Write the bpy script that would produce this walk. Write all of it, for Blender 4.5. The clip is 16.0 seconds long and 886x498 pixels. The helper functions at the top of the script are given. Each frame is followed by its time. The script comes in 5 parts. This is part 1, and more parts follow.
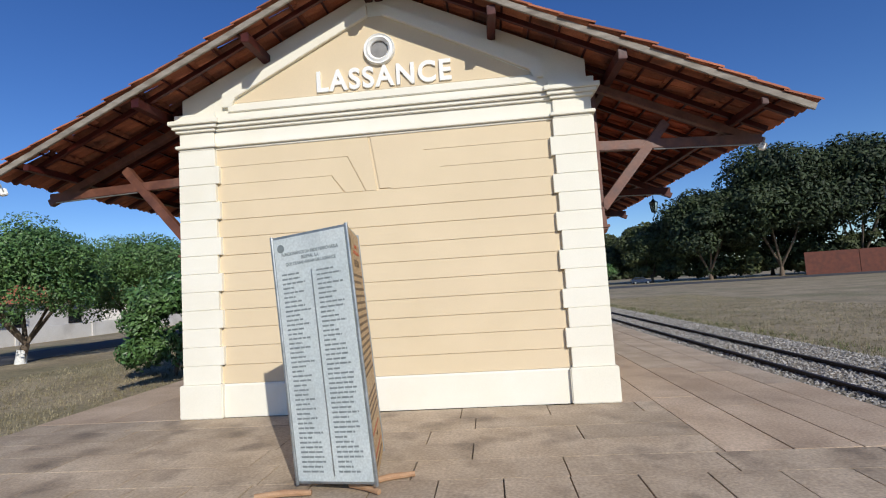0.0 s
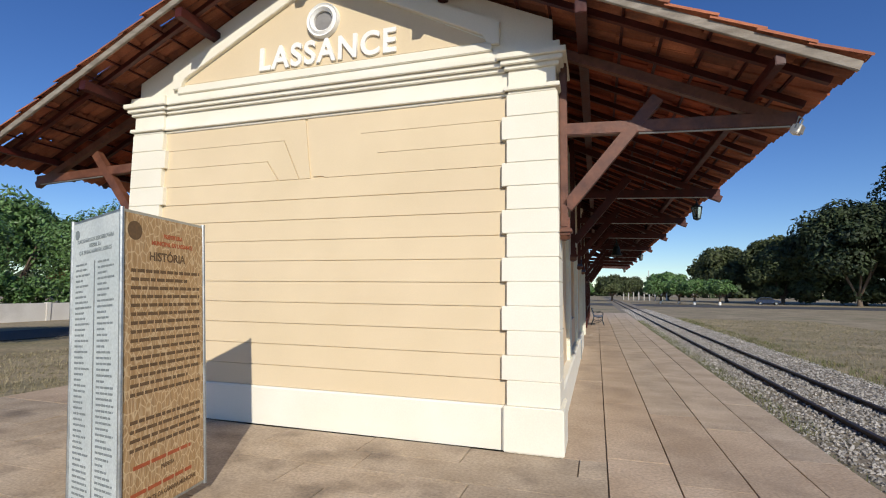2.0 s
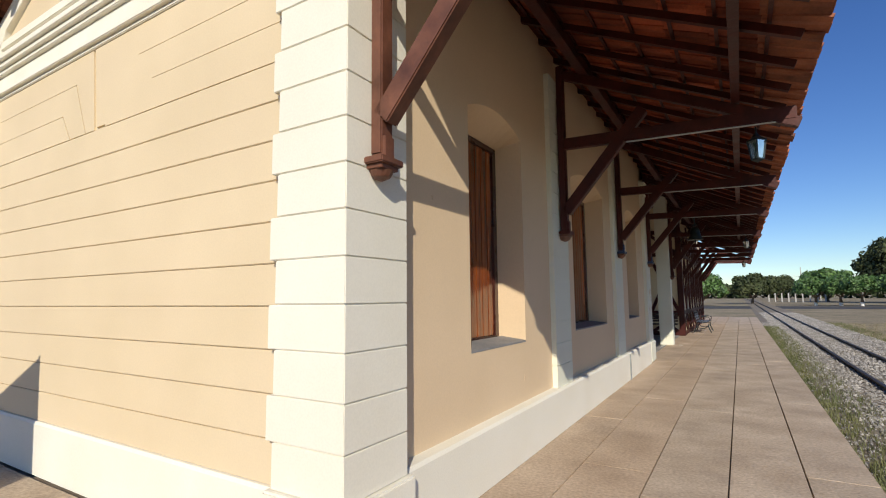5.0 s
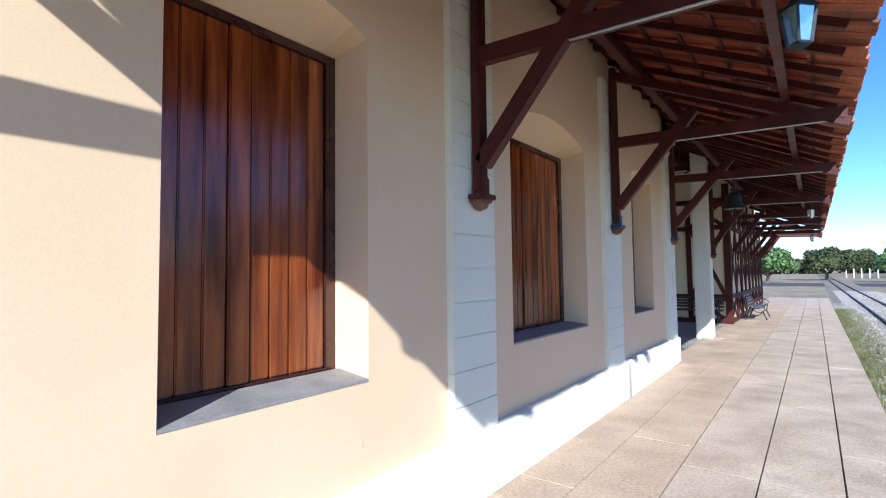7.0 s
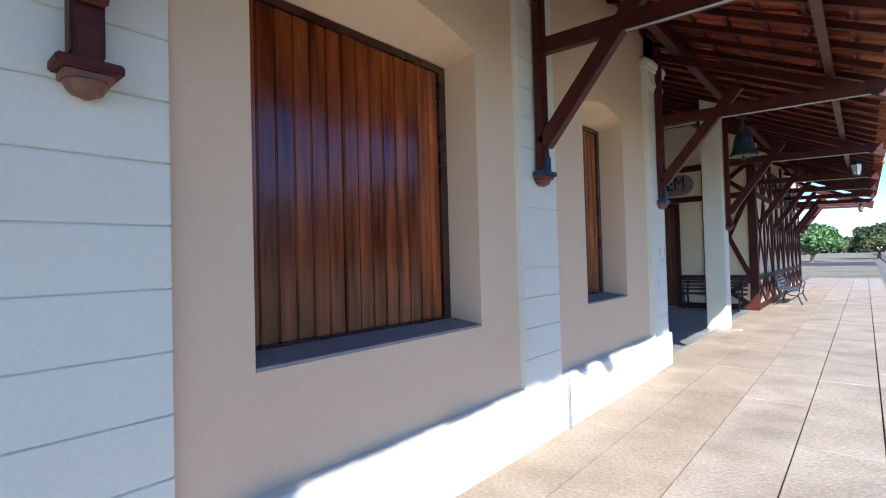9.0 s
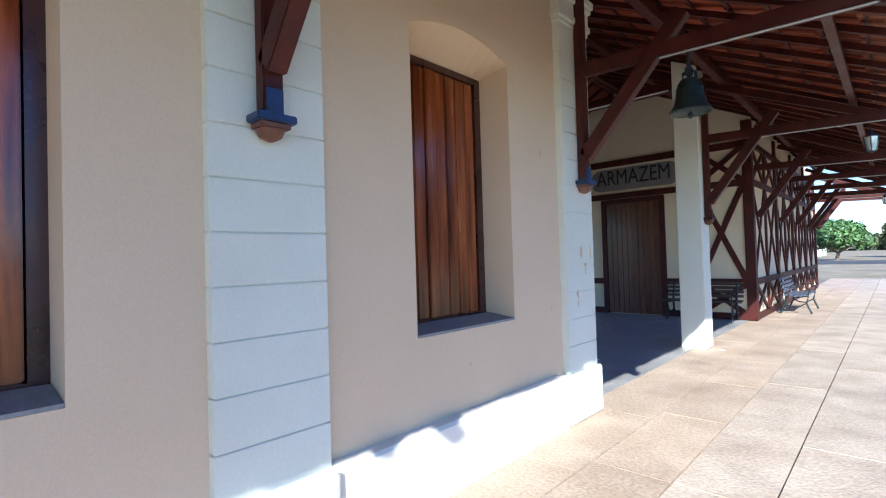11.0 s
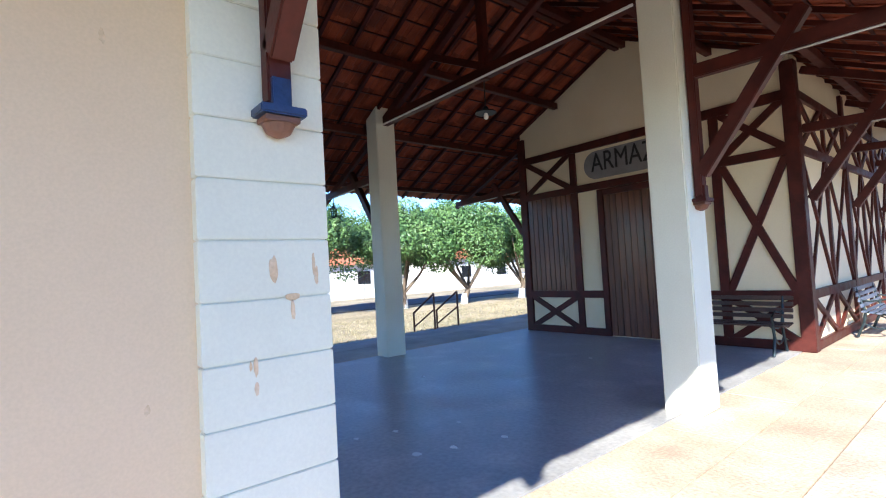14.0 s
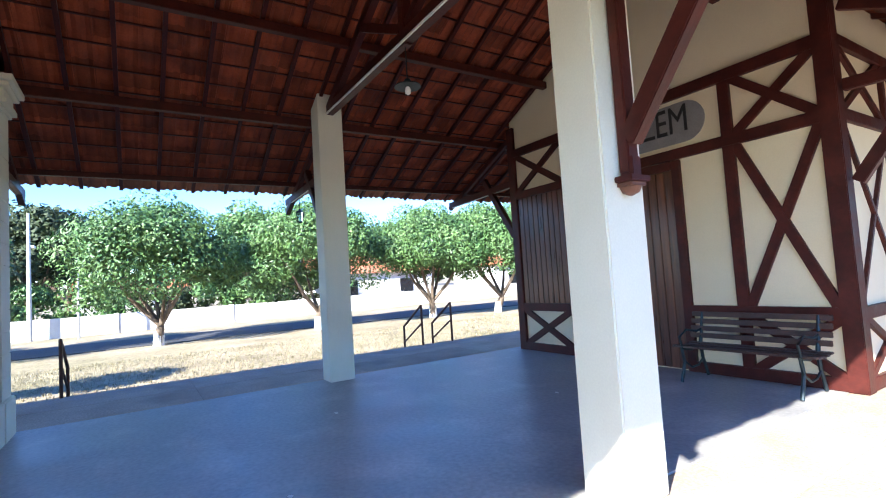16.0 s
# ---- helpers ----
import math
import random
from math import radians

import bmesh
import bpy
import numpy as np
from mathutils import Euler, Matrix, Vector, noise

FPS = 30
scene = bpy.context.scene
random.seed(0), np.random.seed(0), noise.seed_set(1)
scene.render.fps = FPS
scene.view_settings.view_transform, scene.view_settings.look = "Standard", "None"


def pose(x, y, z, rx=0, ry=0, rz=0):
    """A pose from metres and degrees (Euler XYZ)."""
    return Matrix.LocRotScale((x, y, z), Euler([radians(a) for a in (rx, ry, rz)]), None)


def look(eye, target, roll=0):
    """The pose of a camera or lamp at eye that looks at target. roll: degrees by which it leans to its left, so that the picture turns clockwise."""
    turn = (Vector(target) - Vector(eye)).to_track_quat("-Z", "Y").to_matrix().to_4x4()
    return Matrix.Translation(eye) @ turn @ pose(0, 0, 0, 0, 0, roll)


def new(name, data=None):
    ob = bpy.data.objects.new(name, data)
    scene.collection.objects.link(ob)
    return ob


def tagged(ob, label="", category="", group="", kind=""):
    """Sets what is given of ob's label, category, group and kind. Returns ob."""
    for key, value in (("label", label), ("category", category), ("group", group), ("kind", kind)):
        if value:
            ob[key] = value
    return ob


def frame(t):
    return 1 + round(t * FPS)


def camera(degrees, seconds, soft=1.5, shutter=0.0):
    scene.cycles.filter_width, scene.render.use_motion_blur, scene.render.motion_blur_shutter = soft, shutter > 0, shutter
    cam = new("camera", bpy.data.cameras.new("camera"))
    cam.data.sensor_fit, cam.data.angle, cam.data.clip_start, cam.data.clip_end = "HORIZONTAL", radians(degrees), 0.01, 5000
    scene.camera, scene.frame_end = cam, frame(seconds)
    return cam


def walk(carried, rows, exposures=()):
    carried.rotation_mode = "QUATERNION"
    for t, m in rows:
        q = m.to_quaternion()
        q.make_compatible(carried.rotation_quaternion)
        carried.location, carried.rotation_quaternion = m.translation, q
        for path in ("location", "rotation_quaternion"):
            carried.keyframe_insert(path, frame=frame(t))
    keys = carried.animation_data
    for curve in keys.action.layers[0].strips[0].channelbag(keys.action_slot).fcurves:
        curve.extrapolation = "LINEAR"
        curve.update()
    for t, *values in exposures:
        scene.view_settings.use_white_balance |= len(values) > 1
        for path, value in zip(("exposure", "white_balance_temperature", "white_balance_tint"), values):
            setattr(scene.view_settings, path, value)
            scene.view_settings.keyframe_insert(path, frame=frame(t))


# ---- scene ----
cam = camera(84.4, 16.0, soft=1.1)
PATH = [
    (0, (-1.148, -4.626, 1.496), (-1.322, -2.639, 1.651), -3.6),
    (0.5, (-0.634, -4.265, 1.486), (-0.847, -2.283, 1.649), -2.5),
    (1, (-0.184, -4.015, 1.5), (-0.579, -2.062, 1.667), -1.5),
    (1.5, (0.25, -3.64, 1.503), (-0.233, -1.708, 1.679), 0.6),
    (2, (0.646, -3.299, 1.524), (0.048, -1.398, 1.695), 0.6),
    (2.5, (0.916, -2.844, 1.449), (0.183, -0.993, 1.642), 1.8),
    (3, (1.211, -2.349, 1.404), (0.437, -0.516, 1.606), 1.2),
    (3.5, (1.44, -1.864, 1.43), (0.556, -0.078, 1.604), 1.1),
    (4, (1.623, -1.347, 1.428), (0.684, 0.41, 1.611), 0.4),
    (4.5, (1.803, -0.842, 1.391), (0.823, 0.889, 1.594), -0.2),
    (7, (2.182, 2.2, 1.583), (0.975, 3.792, 1.685), -0.7),
    (7.5, (2.186, 2.849, 1.574), (0.97, 4.434, 1.651), -0.6),
    (8, (2.197, 3.436, 1.572), (0.964, 5.011, 1.602), -0.3),
    (8.2, (2.194, 3.692, 1.547), (0.937, 5.247, 1.569), -0.2),
    (10.3, (2.322, 6.285, 1.442), (0.981, 7.768, 1.497), -2.3),
    (10.5, (2.293, 6.52, 1.477), (0.947, 7.999, 1.497), -1.1),
    (11, (2.361, 7.142, 1.478), (1.001, 8.608, 1.517), -1.7),
    (11.5, (2.338, 7.728, 1.521), (0.981, 9.197, 1.562), -2.4),
    (12, (2.262, 8.324, 1.491), (0.906, 9.794, 1.536), -1.7),
    (12.5, (2.273, 8.882, 1.488), (0.883, 10.319, 1.544), -2.0),
    (13, (2.204, 9.463, 1.458), (0.772, 10.858, 1.523), -1.7),
    (13.5, (2.203, 10.035, 1.437), (0.733, 11.388, 1.516), -2.4),
    (14, (2.209, 10.557, 1.467), (0.675, 11.838, 1.546), -3.2),
    (14.5, (2.221, 11.099, 1.48), (0.621, 12.296, 1.565), -3.3),
    (15, (2.256, 11.631, 1.546), (0.598, 12.745, 1.628), -4.1),
    (15.5, (2.187, 12.181, 1.477), (0.511, 13.266, 1.588), -2.6),
    (16, (2.17, 12.725, 1.435), (0.486, 13.797, 1.552), -3.6),
]
walk(cam, [(t, look(eye, target, roll)) for t, eye, target, roll in PATH],
     exposures=((0.0, -0.12, 5950, 8), (2.0, -0.06, 6250, 8), (4.7, -0.05, 6450, 8), (6.8, 1.0, 5300, 8), (8.2, 1.02, 5300, 8), (10.5, 1.5, 5200, 6), (11.5, 1.32, 5350, 7), (13.0, 2.0, 5450, 8), (14.0, 2.02, 5600, 7), (15.0, 2.3, 5850, 7), (15.5, 2.6, 5850, 6), (16.0, 2.4, 5600, 8)))

# ---------- world, sun, exposure ----------
SUN_TO = Vector((0.60, -1.16, 0.715)).normalized()
world = bpy.data.worlds.new("sky")
scene.world = world
world.use_nodes = True
wn = world.node_tree
sky = wn.nodes.new("ShaderNodeTexSky")
sky.sky_type, sky.sun_disc = "NISHITA", False
sky.sun_elevation = math.asin(SUN_TO.z)
sky.sun_rotation = math.atan2(SUN_TO.x, SUN_TO.y)
sky.altitude = 500
sky.air_density, sky.dust_density, sky.ozone_density = 1.0, 0.1, 4.0
wbg = wn.nodes["Background"]
wbg.inputs["Strength"].default_value = 0.115
rich = wn.nodes.new("ShaderNodeHueSaturation")
rich.inputs["Saturation"].default_value = 1.18
rich.inputs["Hue"].default_value = 0.514
wn.links.new(sky.outputs[0], rich.inputs["Color"])
wn.links.new(rich.outputs[0], wbg.inputs["Color"])
sun = new("sun", bpy.data.lights.new("sun", "SUN"))
sun.data.energy, sun.data.angle, sun.data.color = 4.5, radians(0.5), (1.0, 0.90, 0.76)
sun.matrix_world = look(SUN_TO * 60, (0, 0, 0))


# ---------- materials ----------
def mat(name, a, b, scale=4.0, rough=0.8, metal=0.0, bump=0.2, fine=60.0, stretch=(1, 1, 1), island=0.0, rand=0.0, coat=0.0,
        stain=None, stain_amount=0.0, stain_scale=0.8, sheen=0.5, see=0.0, grit=0.12):
    m = bpy.data.materials.new(name)
    m.use_nodes = True
    t = m.node_tree
    p = t.nodes["Principled BSDF"]
    co = t.nodes.new("ShaderNodeTexCoord")
    mp = t.nodes.new("ShaderNodeMapping")
    mp.inputs["Scale"].default_value = stretch
    geo = t.nodes.new("ShaderNodeNewGeometry")
    t.links.new(geo.outputs["Position"], mp.inputs["Vector"])

    def nz(s, detail=6.0):
        n = t.nodes.new("ShaderNodeTexNoise")
        n.inputs["Scale"].default_value, n.inputs["Detail"].default_value = s, detail
        t.links.new(mp.outputs[0], n.inputs["Vector"])
        return n
    n1, n2 = nz(scale), nz(fine, 4.0)
    ramp = t.nodes.new("ShaderNodeValToRGB")
    ramp.color_ramp.elements[0].position, ramp.color_ramp.elements[1].position = 0.32, 0.68
    ramp.color_ramp.elements[0].color, ramp.color_ramp.elements[1].color = (*a, 1), (*b, 1)
    t.links.new(n1.outputs[0], ramp.inputs[0])
    col = ramp.outputs[0]

    def mix(kind, fac, c1, c2):
        x = t.nodes.new("ShaderNodeMix")
        x.data_type, x.blend_type = "RGBA", kind
        for sock, v in ((x.inputs["Factor"], fac), (x.inputs["A"], c1), (x.inputs["B"], c2)):
            if hasattr(v, "node"):
                t.links.new(v, sock)
            else:
                sock.default_value = v
        return x.outputs["Result"]

    def span(v, lo, hi, a0=0.0, a1=1.0):
        r = t.nodes.new("ShaderNodeMapRange")
        for k, q in zip(("From Min", "From Max", "To Min", "To Max"), (lo, hi, a0, a1)):
            r.inputs[k].default_value = q
        t.links.new(v, r.inputs["Value"])
        return r.outputs[0]
    if stain:
        n3 = nz(stain_scale, 8.0)
        col = mix("MIX", span(n3.outputs[0], 0.52, 0.72, 0.0, stain_amount), col, (*stain, 1))
    hsv = t.nodes.new("ShaderNodeHueSaturation")
    t.links.new(col, hsv.inputs["Color"])
    v = span(n2.outputs[0], 0.3, 0.7, 1 - grit, 1 + grit)
    if island or rand:
        src = geo.outputs["Random Per Island"] if island else t.nodes.new("ShaderNodeObjectInfo").outputs["Random"]
        k = island or rand
        w = span(src, 0, 1, 1 - k, 1 + k)
        mul = t.nodes.new("ShaderNodeMath")
        mul.operation = "MULTIPLY"
        t.links.new(v, mul.inputs[0])
        t.links.new(w, mul.inputs[1])
        v = mul.outputs[0]
    t.links.new(v, hsv.inputs["Value"])
    t.links.new(hsv.outputs[0], p.inputs["Base Color"])
    t.links.new(span(n1.outputs[0], 0.3, 0.7, max(0.03, rough - 0.08), min(1, rough + 0.08)), p.inputs["Roughness"])
    p.inputs["Metallic"].default_value = metal
    p.inputs["Specular IOR Level"].default_value = sheen
    p.inputs["Coat Weight"].default_value = coat
    p.inputs["Coat Roughness"].default_value = 0.12
    if see:
        p.inputs["Transmission Weight"].default_value = see
    if bump:
        bp = t.nodes.new("ShaderNodeBump")
        bp.inputs["Strength"].default_value, bp.inputs["Distance"].default_value = bump, 0.01
        t.links.new(n2.outputs[0], bp.inputs["Height"])
        t.links.new(bp.outputs[0], p.inputs["Normal"])
    return m


M_TAN = mat("tan_paint", (0.665, 0.54, 0.35), (0.71, 0.58, 0.385), 1.3, 0.75, bump=0.05, fine=90, stain=(0.65, 0.52, 0.36), stain_amount=0.3, grit=0.03)
# Same tan, pinker for the platform side: warm bounced light put into the colour.
M_TAN_BOUNCE = mat("tan_paint_warm_bounce", (0.69, 0.525, 0.335), (0.73, 0.56, 0.365), 1.3, 0.75, bump=0.05, fine=90, stain=(0.65, 0.495, 0.325), stain_amount=0.35, grit=0.035)
M_CREAM = mat("cream_paint", (0.785, 0.745, 0.62), (0.825, 0.79, 0.68), 1.5, 0.75, bump=0.05, fine=80, stain=(0.70, 0.63, 0.49), stain_amount=0.3, grit=0.03)
# Cream cooled for shaded pilasters and hall; blue sky light is in the colour.
M_CREAM_COOL = mat("cream_paint_sky_tint", (0.72, 0.715, 0.58), (0.77, 0.765, 0.635), 1.5, 0.8, bump=0.05, fine=70, stain=(0.62, 0.55, 0.42), stain_amount=0.3, grit=0.03)
M_INFILL = mat("cream_infill", (0.74, 0.62, 0.40), (0.78, 0.67, 0.46), 1.2, 0.8, bump=0.05, stain=(0.6, 0.5, 0.34), stain_amount=0.2, grit=0.025)
M_WHITE = mat("white_paint", (0.80, 0.79, 0.75), (0.85, 0.84, 0.80), 3, 0.6, bump=0.05, grit=0.025)
M_SILL = mat("grey_sill", (0.20, 0.20, 0.20), (0.28, 0.27, 0.26), 6, 0.7, bump=0.2)
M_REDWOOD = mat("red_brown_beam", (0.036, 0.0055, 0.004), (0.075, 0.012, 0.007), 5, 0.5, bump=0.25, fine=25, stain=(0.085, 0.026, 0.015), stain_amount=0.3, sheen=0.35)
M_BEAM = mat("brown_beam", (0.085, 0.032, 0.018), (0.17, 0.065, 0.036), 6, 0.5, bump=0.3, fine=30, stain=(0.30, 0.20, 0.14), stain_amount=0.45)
M_VARNISH = mat("varnished_wood", (0.075, 0.012, 0.003), (0.36, 0.09, 0.018), 2.0, 0.2, bump=0.12, fine=30, stretch=(6, 6, 0.5), rand=0.25, coat=0.5, sheen=0.45)
M_DOORWOOD = mat("door_wood", (0.065, 0.018, 0.007), (0.15, 0.048, 0.018), 3.0, 0.35, bump=0.12, fine=30, stretch=(6, 6, 0.5), rand=0.15, coat=0.2)
M_DARKFRAME = mat("dark_frame", (0.035, 0.010, 0.008), (0.06, 0.018, 0.012), 5, 0.3, bump=0.1, coat=0.3)
M_TILE = mat("clay_tile", (0.165, 0.032, 0.014), (0.35, 0.080, 0.033), 3.0, 0.85, bump=0.3, fine=50, island=0.38, stain=(0.11, 0.042, 0.03), stain_amount=0.5, stain_scale=1.6)
M_TILE_P = mat("clay_tile_edge", (0.25, 0.078, 0.040), (0.40, 0.145, 0.072), 3.0, 0.85, bump=0.4, fine=50, rand=0.35, stain=(0.085, 0.05, 0.04), stain_amount=0.75, stain_scale=2.4)
M_BOARD = mat("weathered_board", (0.20, 0.17, 0.135), (0.33, 0.29, 0.24), 4, 0.85, bump=0.4, stretch=(1, 4, 4), stain=(0.12, 0.095, 0.07), stain_amount=0.6, stain_scale=3)
M_SLAB = mat("platform_slab", (0.42, 0.31, 0.21), (0.55, 0.425, 0.305), 1.6, 0.85, bump=0.6, fine=38, rand=0.07, stain=(0.29, 0.215, 0.15), stain_amount=0.6, stain_scale=1.1, grit=0.18)
M_SLAB_PALE = mat("pale_platform_slab", (0.42, 0.325, 0.23), (0.57, 0.465, 0.35), 1.9, 0.85, bump=0.6, fine=38, rand=0.06, stain=(0.29, 0.22, 0.16), stain_amount=0.6, stain_scale=1.5, grit=0.18)
M_SLAB_DIRTY = mat("dirty_platform_slab", (0.35, 0.27, 0.185), (0.48, 0.385, 0.28), 2.2, 0.87, bump=0.6, fine=38, rand=0.12, stain=(0.14, 0.108, 0.078), stain_amount=0.8, stain_scale=1.7, grit=0.2)
M_JOINT = mat("joint_dirt", (0.19, 0.15, 0.11), (0.27, 0.22, 0.16), 4, 0.95)
M_HALL = mat("cement_floor", (0.30, 0.29, 0.28), (0.42, 0.40, 0.37), 1.1, 0.38, bump=0.15, fine=24, stain=(0.56, 0.53, 0.48), stain_amount=0.6, stain_scale=1.7, grit=0.16)
M_GROUND = mat("dry_grass_ground", (0.225, 0.18, 0.10), (0.37, 0.30, 0.19), 0.6, 0.95, bump=0.9, fine=9, stain=(0.15, 0.145, 0.06), stain_amount=0.8, stain_scale=0.16, grit=0.28)
M_ASPHALT = mat("asphalt", (0.055, 0.054, 0.054), (0.085, 0.082, 0.08), 1.0, 0.9, bump=0.4, fine=50)
M_STONE = mat("ballast_stone", (0.25, 0.235, 0.21), (0.40, 0.375, 0.34), 2.0, 0.9, bump=0.3, island=0.45)
M_BALLAST = mat("ballast_bed", (0.19, 0.155, 0.11), (0.30, 0.255, 0.19), 9.0, 0.95, bump=1.0, fine=30, stain=(0.17, 0.16, 0.07), stain_amount=0.5, stain_scale=0.9)
M_RAIL = mat("rusty_rail", (0.030, 0.020, 0.016), (0.055, 0.036, 0.028), 6, 0.55, metal=0.3, bump=0.2)
M_SLEEPER = mat("sleeper_wood", (0.07, 0.06, 0.05), (0.12, 0.10, 0.08), 5, 0.9, bump=0.4)
M_LEAF = mat("leaf", (0.052, 0.115, 0.030), (0.115, 0.20, 0.055), 0.7, 0.5, bump=0, island=0.45)
M_LEAF_DARK = mat("dark_leaf", (0.018, 0.032, 0.010), (0.045, 0.065, 0.020), 0.15, 0.7, bump=0, island=0.4)
M_LEAF_OLIVE = mat("olive_leaf", (0.035, 0.050, 0.014), (0.075, 0.090, 0.028), 0.15, 0.7, bump=0, island=0.4)
M_BARK = mat("bark", (0.10, 0.075, 0.05), (0.20, 0.15, 0.11), 6, 0.9, bump=0.6, fine=20, stretch=(3, 3, 0.6))
M_LIME = mat("limewash", (0.72, 0.72, 0.69), (0.80, 0.80, 0.77), 8, 0.9, bump=0.4, fine=20)
M_WEED = mat("weed_leaf", (0.09, 0.11, 0.035), (0.19, 0.19, 0.075), 1.5, 0.8, bump=0, island=0.4)
M_GRASS = mat("grass_blade", (0.20, 0.175, 0.095), (0.35, 0.30, 0.19), 0.8, 0.8, bump=0, island=0.4)
M_WALLWHITE = mat("garden_wall", (0.66, 0.63, 0.58), (0.76, 0.74, 0.70), 0.6, 0.9, bump=0.2, stain=(0.40, 0.37, 0.33), stain_amount=0.6, stain_scale=0.5)
M_BRICKWALL = mat("red_brick_wall", (0.11, 0.038, 0.026), (0.16, 0.058, 0.038), 1.5, 0.9, bump=0.3, stain=(0.08, 0.04, 0.03), stain_amount=0.6)
M_IRON = mat("dark_iron", (0.02, 0.03, 0.035), (0.04, 0.055, 0.06), 8, 0.5, metal=0.6, bump=0.15)
M_BLUEIRON = mat("blue_steel_shoe", (0.02, 0.035, 0.09), (0.04, 0.06, 0.14), 8, 0.35, metal=0.2, bump=0.15, stain=(0.02, 0.02, 0.025), stain_amount=0.6, stain_scale=6)
M_BRONZE = mat("green_bronze", (0.022, 0.036, 0.034), (0.045, 0.066, 0.06), 9, 0.45, metal=0.6, bump=0.2, stain=(0.04, 0.045, 0.04), stain_amount=0.5, stain_scale=5)
M_HANDRAIL = mat("brown_handrail", (0.07, 0.028, 0.018), (0.10, 0.042, 0.026), 8, 0.5, metal=0.2, bump=0.1)
M_GREYSIGN = mat("grey_sign_plate", (0.20, 0.19, 0.18), (0.26, 0.25, 0.24), 5, 0.7)
M_BLACK = mat("black_paint", (0.012, 0.012, 0.013), (0.02, 0.02, 0.02), 5, 0.5)
M_BENCHBLUE = mat("blue_grey_slat", (0.07, 0.085, 0.12), (0.13, 0.15, 0.20), 6, 0.4, stretch=(3, 3, 3), bump=0.2)
M_BENCHDARK = mat("dark_slat", (0.05, 0.03, 0.025), (0.09, 0.05, 0.04), 6, 0.45, bump=0.2)
M_PANELBLUE = mat("pale_grey_panel", (0.50, 0.55, 0.54), (0.60, 0.64, 0.62), 2.2, 0.45, bump=0.1, stain=(0.42, 0.46, 0.46), stain_amount=0.5, stain_scale=3)
M_PANELTAN = mat("peeling_tan_panel", (0.34, 0.20, 0.08), (0.46, 0.29, 0.13), 6, 0.55, bump=0.5, fine=22, stretch=(6, 6, 0.7), stain=(0.56, 0.40, 0.22), stain_amount=0.8, stain_scale=7)
M_PANELTAN_T = M_PANELTAN.node_tree
pt_geo, pt_map = M_PANELTAN_T.nodes.new("ShaderNodeTexCoord"), M_PANELTAN_T.nodes.new("ShaderNodeMapping")
pt_map.inputs["Scale"].default_value = (1.0, 1.0, 0.55)
pt_cell, pt_edge, pt_mix = M_PANELTAN_T.nodes.new("ShaderNodeTexVoronoi"), M_PANELTAN_T.nodes.new("ShaderNodeMapRange"), M_PANELTAN_T.nodes.new("ShaderNodeMix")
pt_cell.feature = "DISTANCE_TO_EDGE"
pt_cell.inputs["Scale"].default_value = 26.0
pt_edge.inputs["From Min"].default_value, pt_edge.inputs["From Max"].default_value = 0.02, 0.09
pt_edge.inputs["To Min"].default_value, pt_edge.inputs["To Max"].default_value = 0.75, 0.0
pt_mix.data_type = "RGBA"
pt_mix.inputs["B"].default_value = (0.66, 0.50, 0.29, 1)
pt_p = M_PANELTAN_T.nodes["Principled BSDF"]
pt_from = pt_p.inputs["Base Color"].links[0].from_socket
for pt_a, pt_b in ((pt_geo.outputs["Object"], pt_map.inputs["Vector"]), (pt_map.outputs[0], pt_cell.inputs["Vector"]), (pt_cell.outputs["Distance"], pt_edge.inputs["Value"]),
                   (pt_edge.outputs[0], pt_mix.inputs["Factor"]), (pt_from, pt_mix.inputs["A"]), (pt_mix.outputs["Result"], pt_p.inputs["Base Color"])):
    M_PANELTAN_T.links.new(pt_a, pt_b)
M_INKGREY = mat("faded_ink", (0.17, 0.20, 0.20), (0.24, 0.27, 0.27), 20, 0.6, bump=0)
M_INKBROWN = mat("brown_ink", (0.10, 0.055, 0.022), (0.15, 0.085, 0.035), 20, 0.6, bump=0)
M_INKRED = mat("red_ink", (0.36, 0.07, 0.02), (0.42, 0.10, 0.03), 20, 0.6, bump=0)
M_ALU = mat("dull_aluminium", (0.34, 0.36, 0.36), (0.44, 0.46, 0.46), 9, 0.4, metal=0.8, bump=0.1)
M_GLASS = mat("lantern_glass", (0.55, 0.72, 0.76), (0.6, 0.78, 0.82), 3, 0.05, bump=0, see=0.9)
M_CARBLUE = mat("dark_blue_car_paint", (0.012, 0.022, 0.06), (0.016, 0.03, 0.075), 3, 0.25, bump=0, coat=0.5)
M_CARGLASS = mat("car_glass", (0.01, 0.012, 0.015), (0.014, 0.016, 0.02), 3, 0.08, bump=0)
M_RUBBER = mat("rubber", (0.012, 0.012, 0.012), (0.02, 0.02, 0.02), 8, 0.9)
M_ROOFTILE_FAR = mat("orange_roof", (0.40, 0.12, 0.05), (0.52, 0.19, 0.09), 1.2, 0.9, bump=0.3, fine=8)
M_DRYLEAF = mat("dead_wood", (0.36, 0.20, 0.10), (0.48, 0.30, 0.17), 8, 0.8, bump=0.4, stretch=(1, 4, 4))
M_OCHRE = mat("ochre_patch", (0.60, 0.42, 0.24), (0.72, 0.58, 0.40), 14, 0.85, bump=0.2)
M_CONCRETE_POLE = mat("concrete_pole", (0.42, 0.41, 0.39), (0.52, 0.51, 0.48), 3, 0.9)


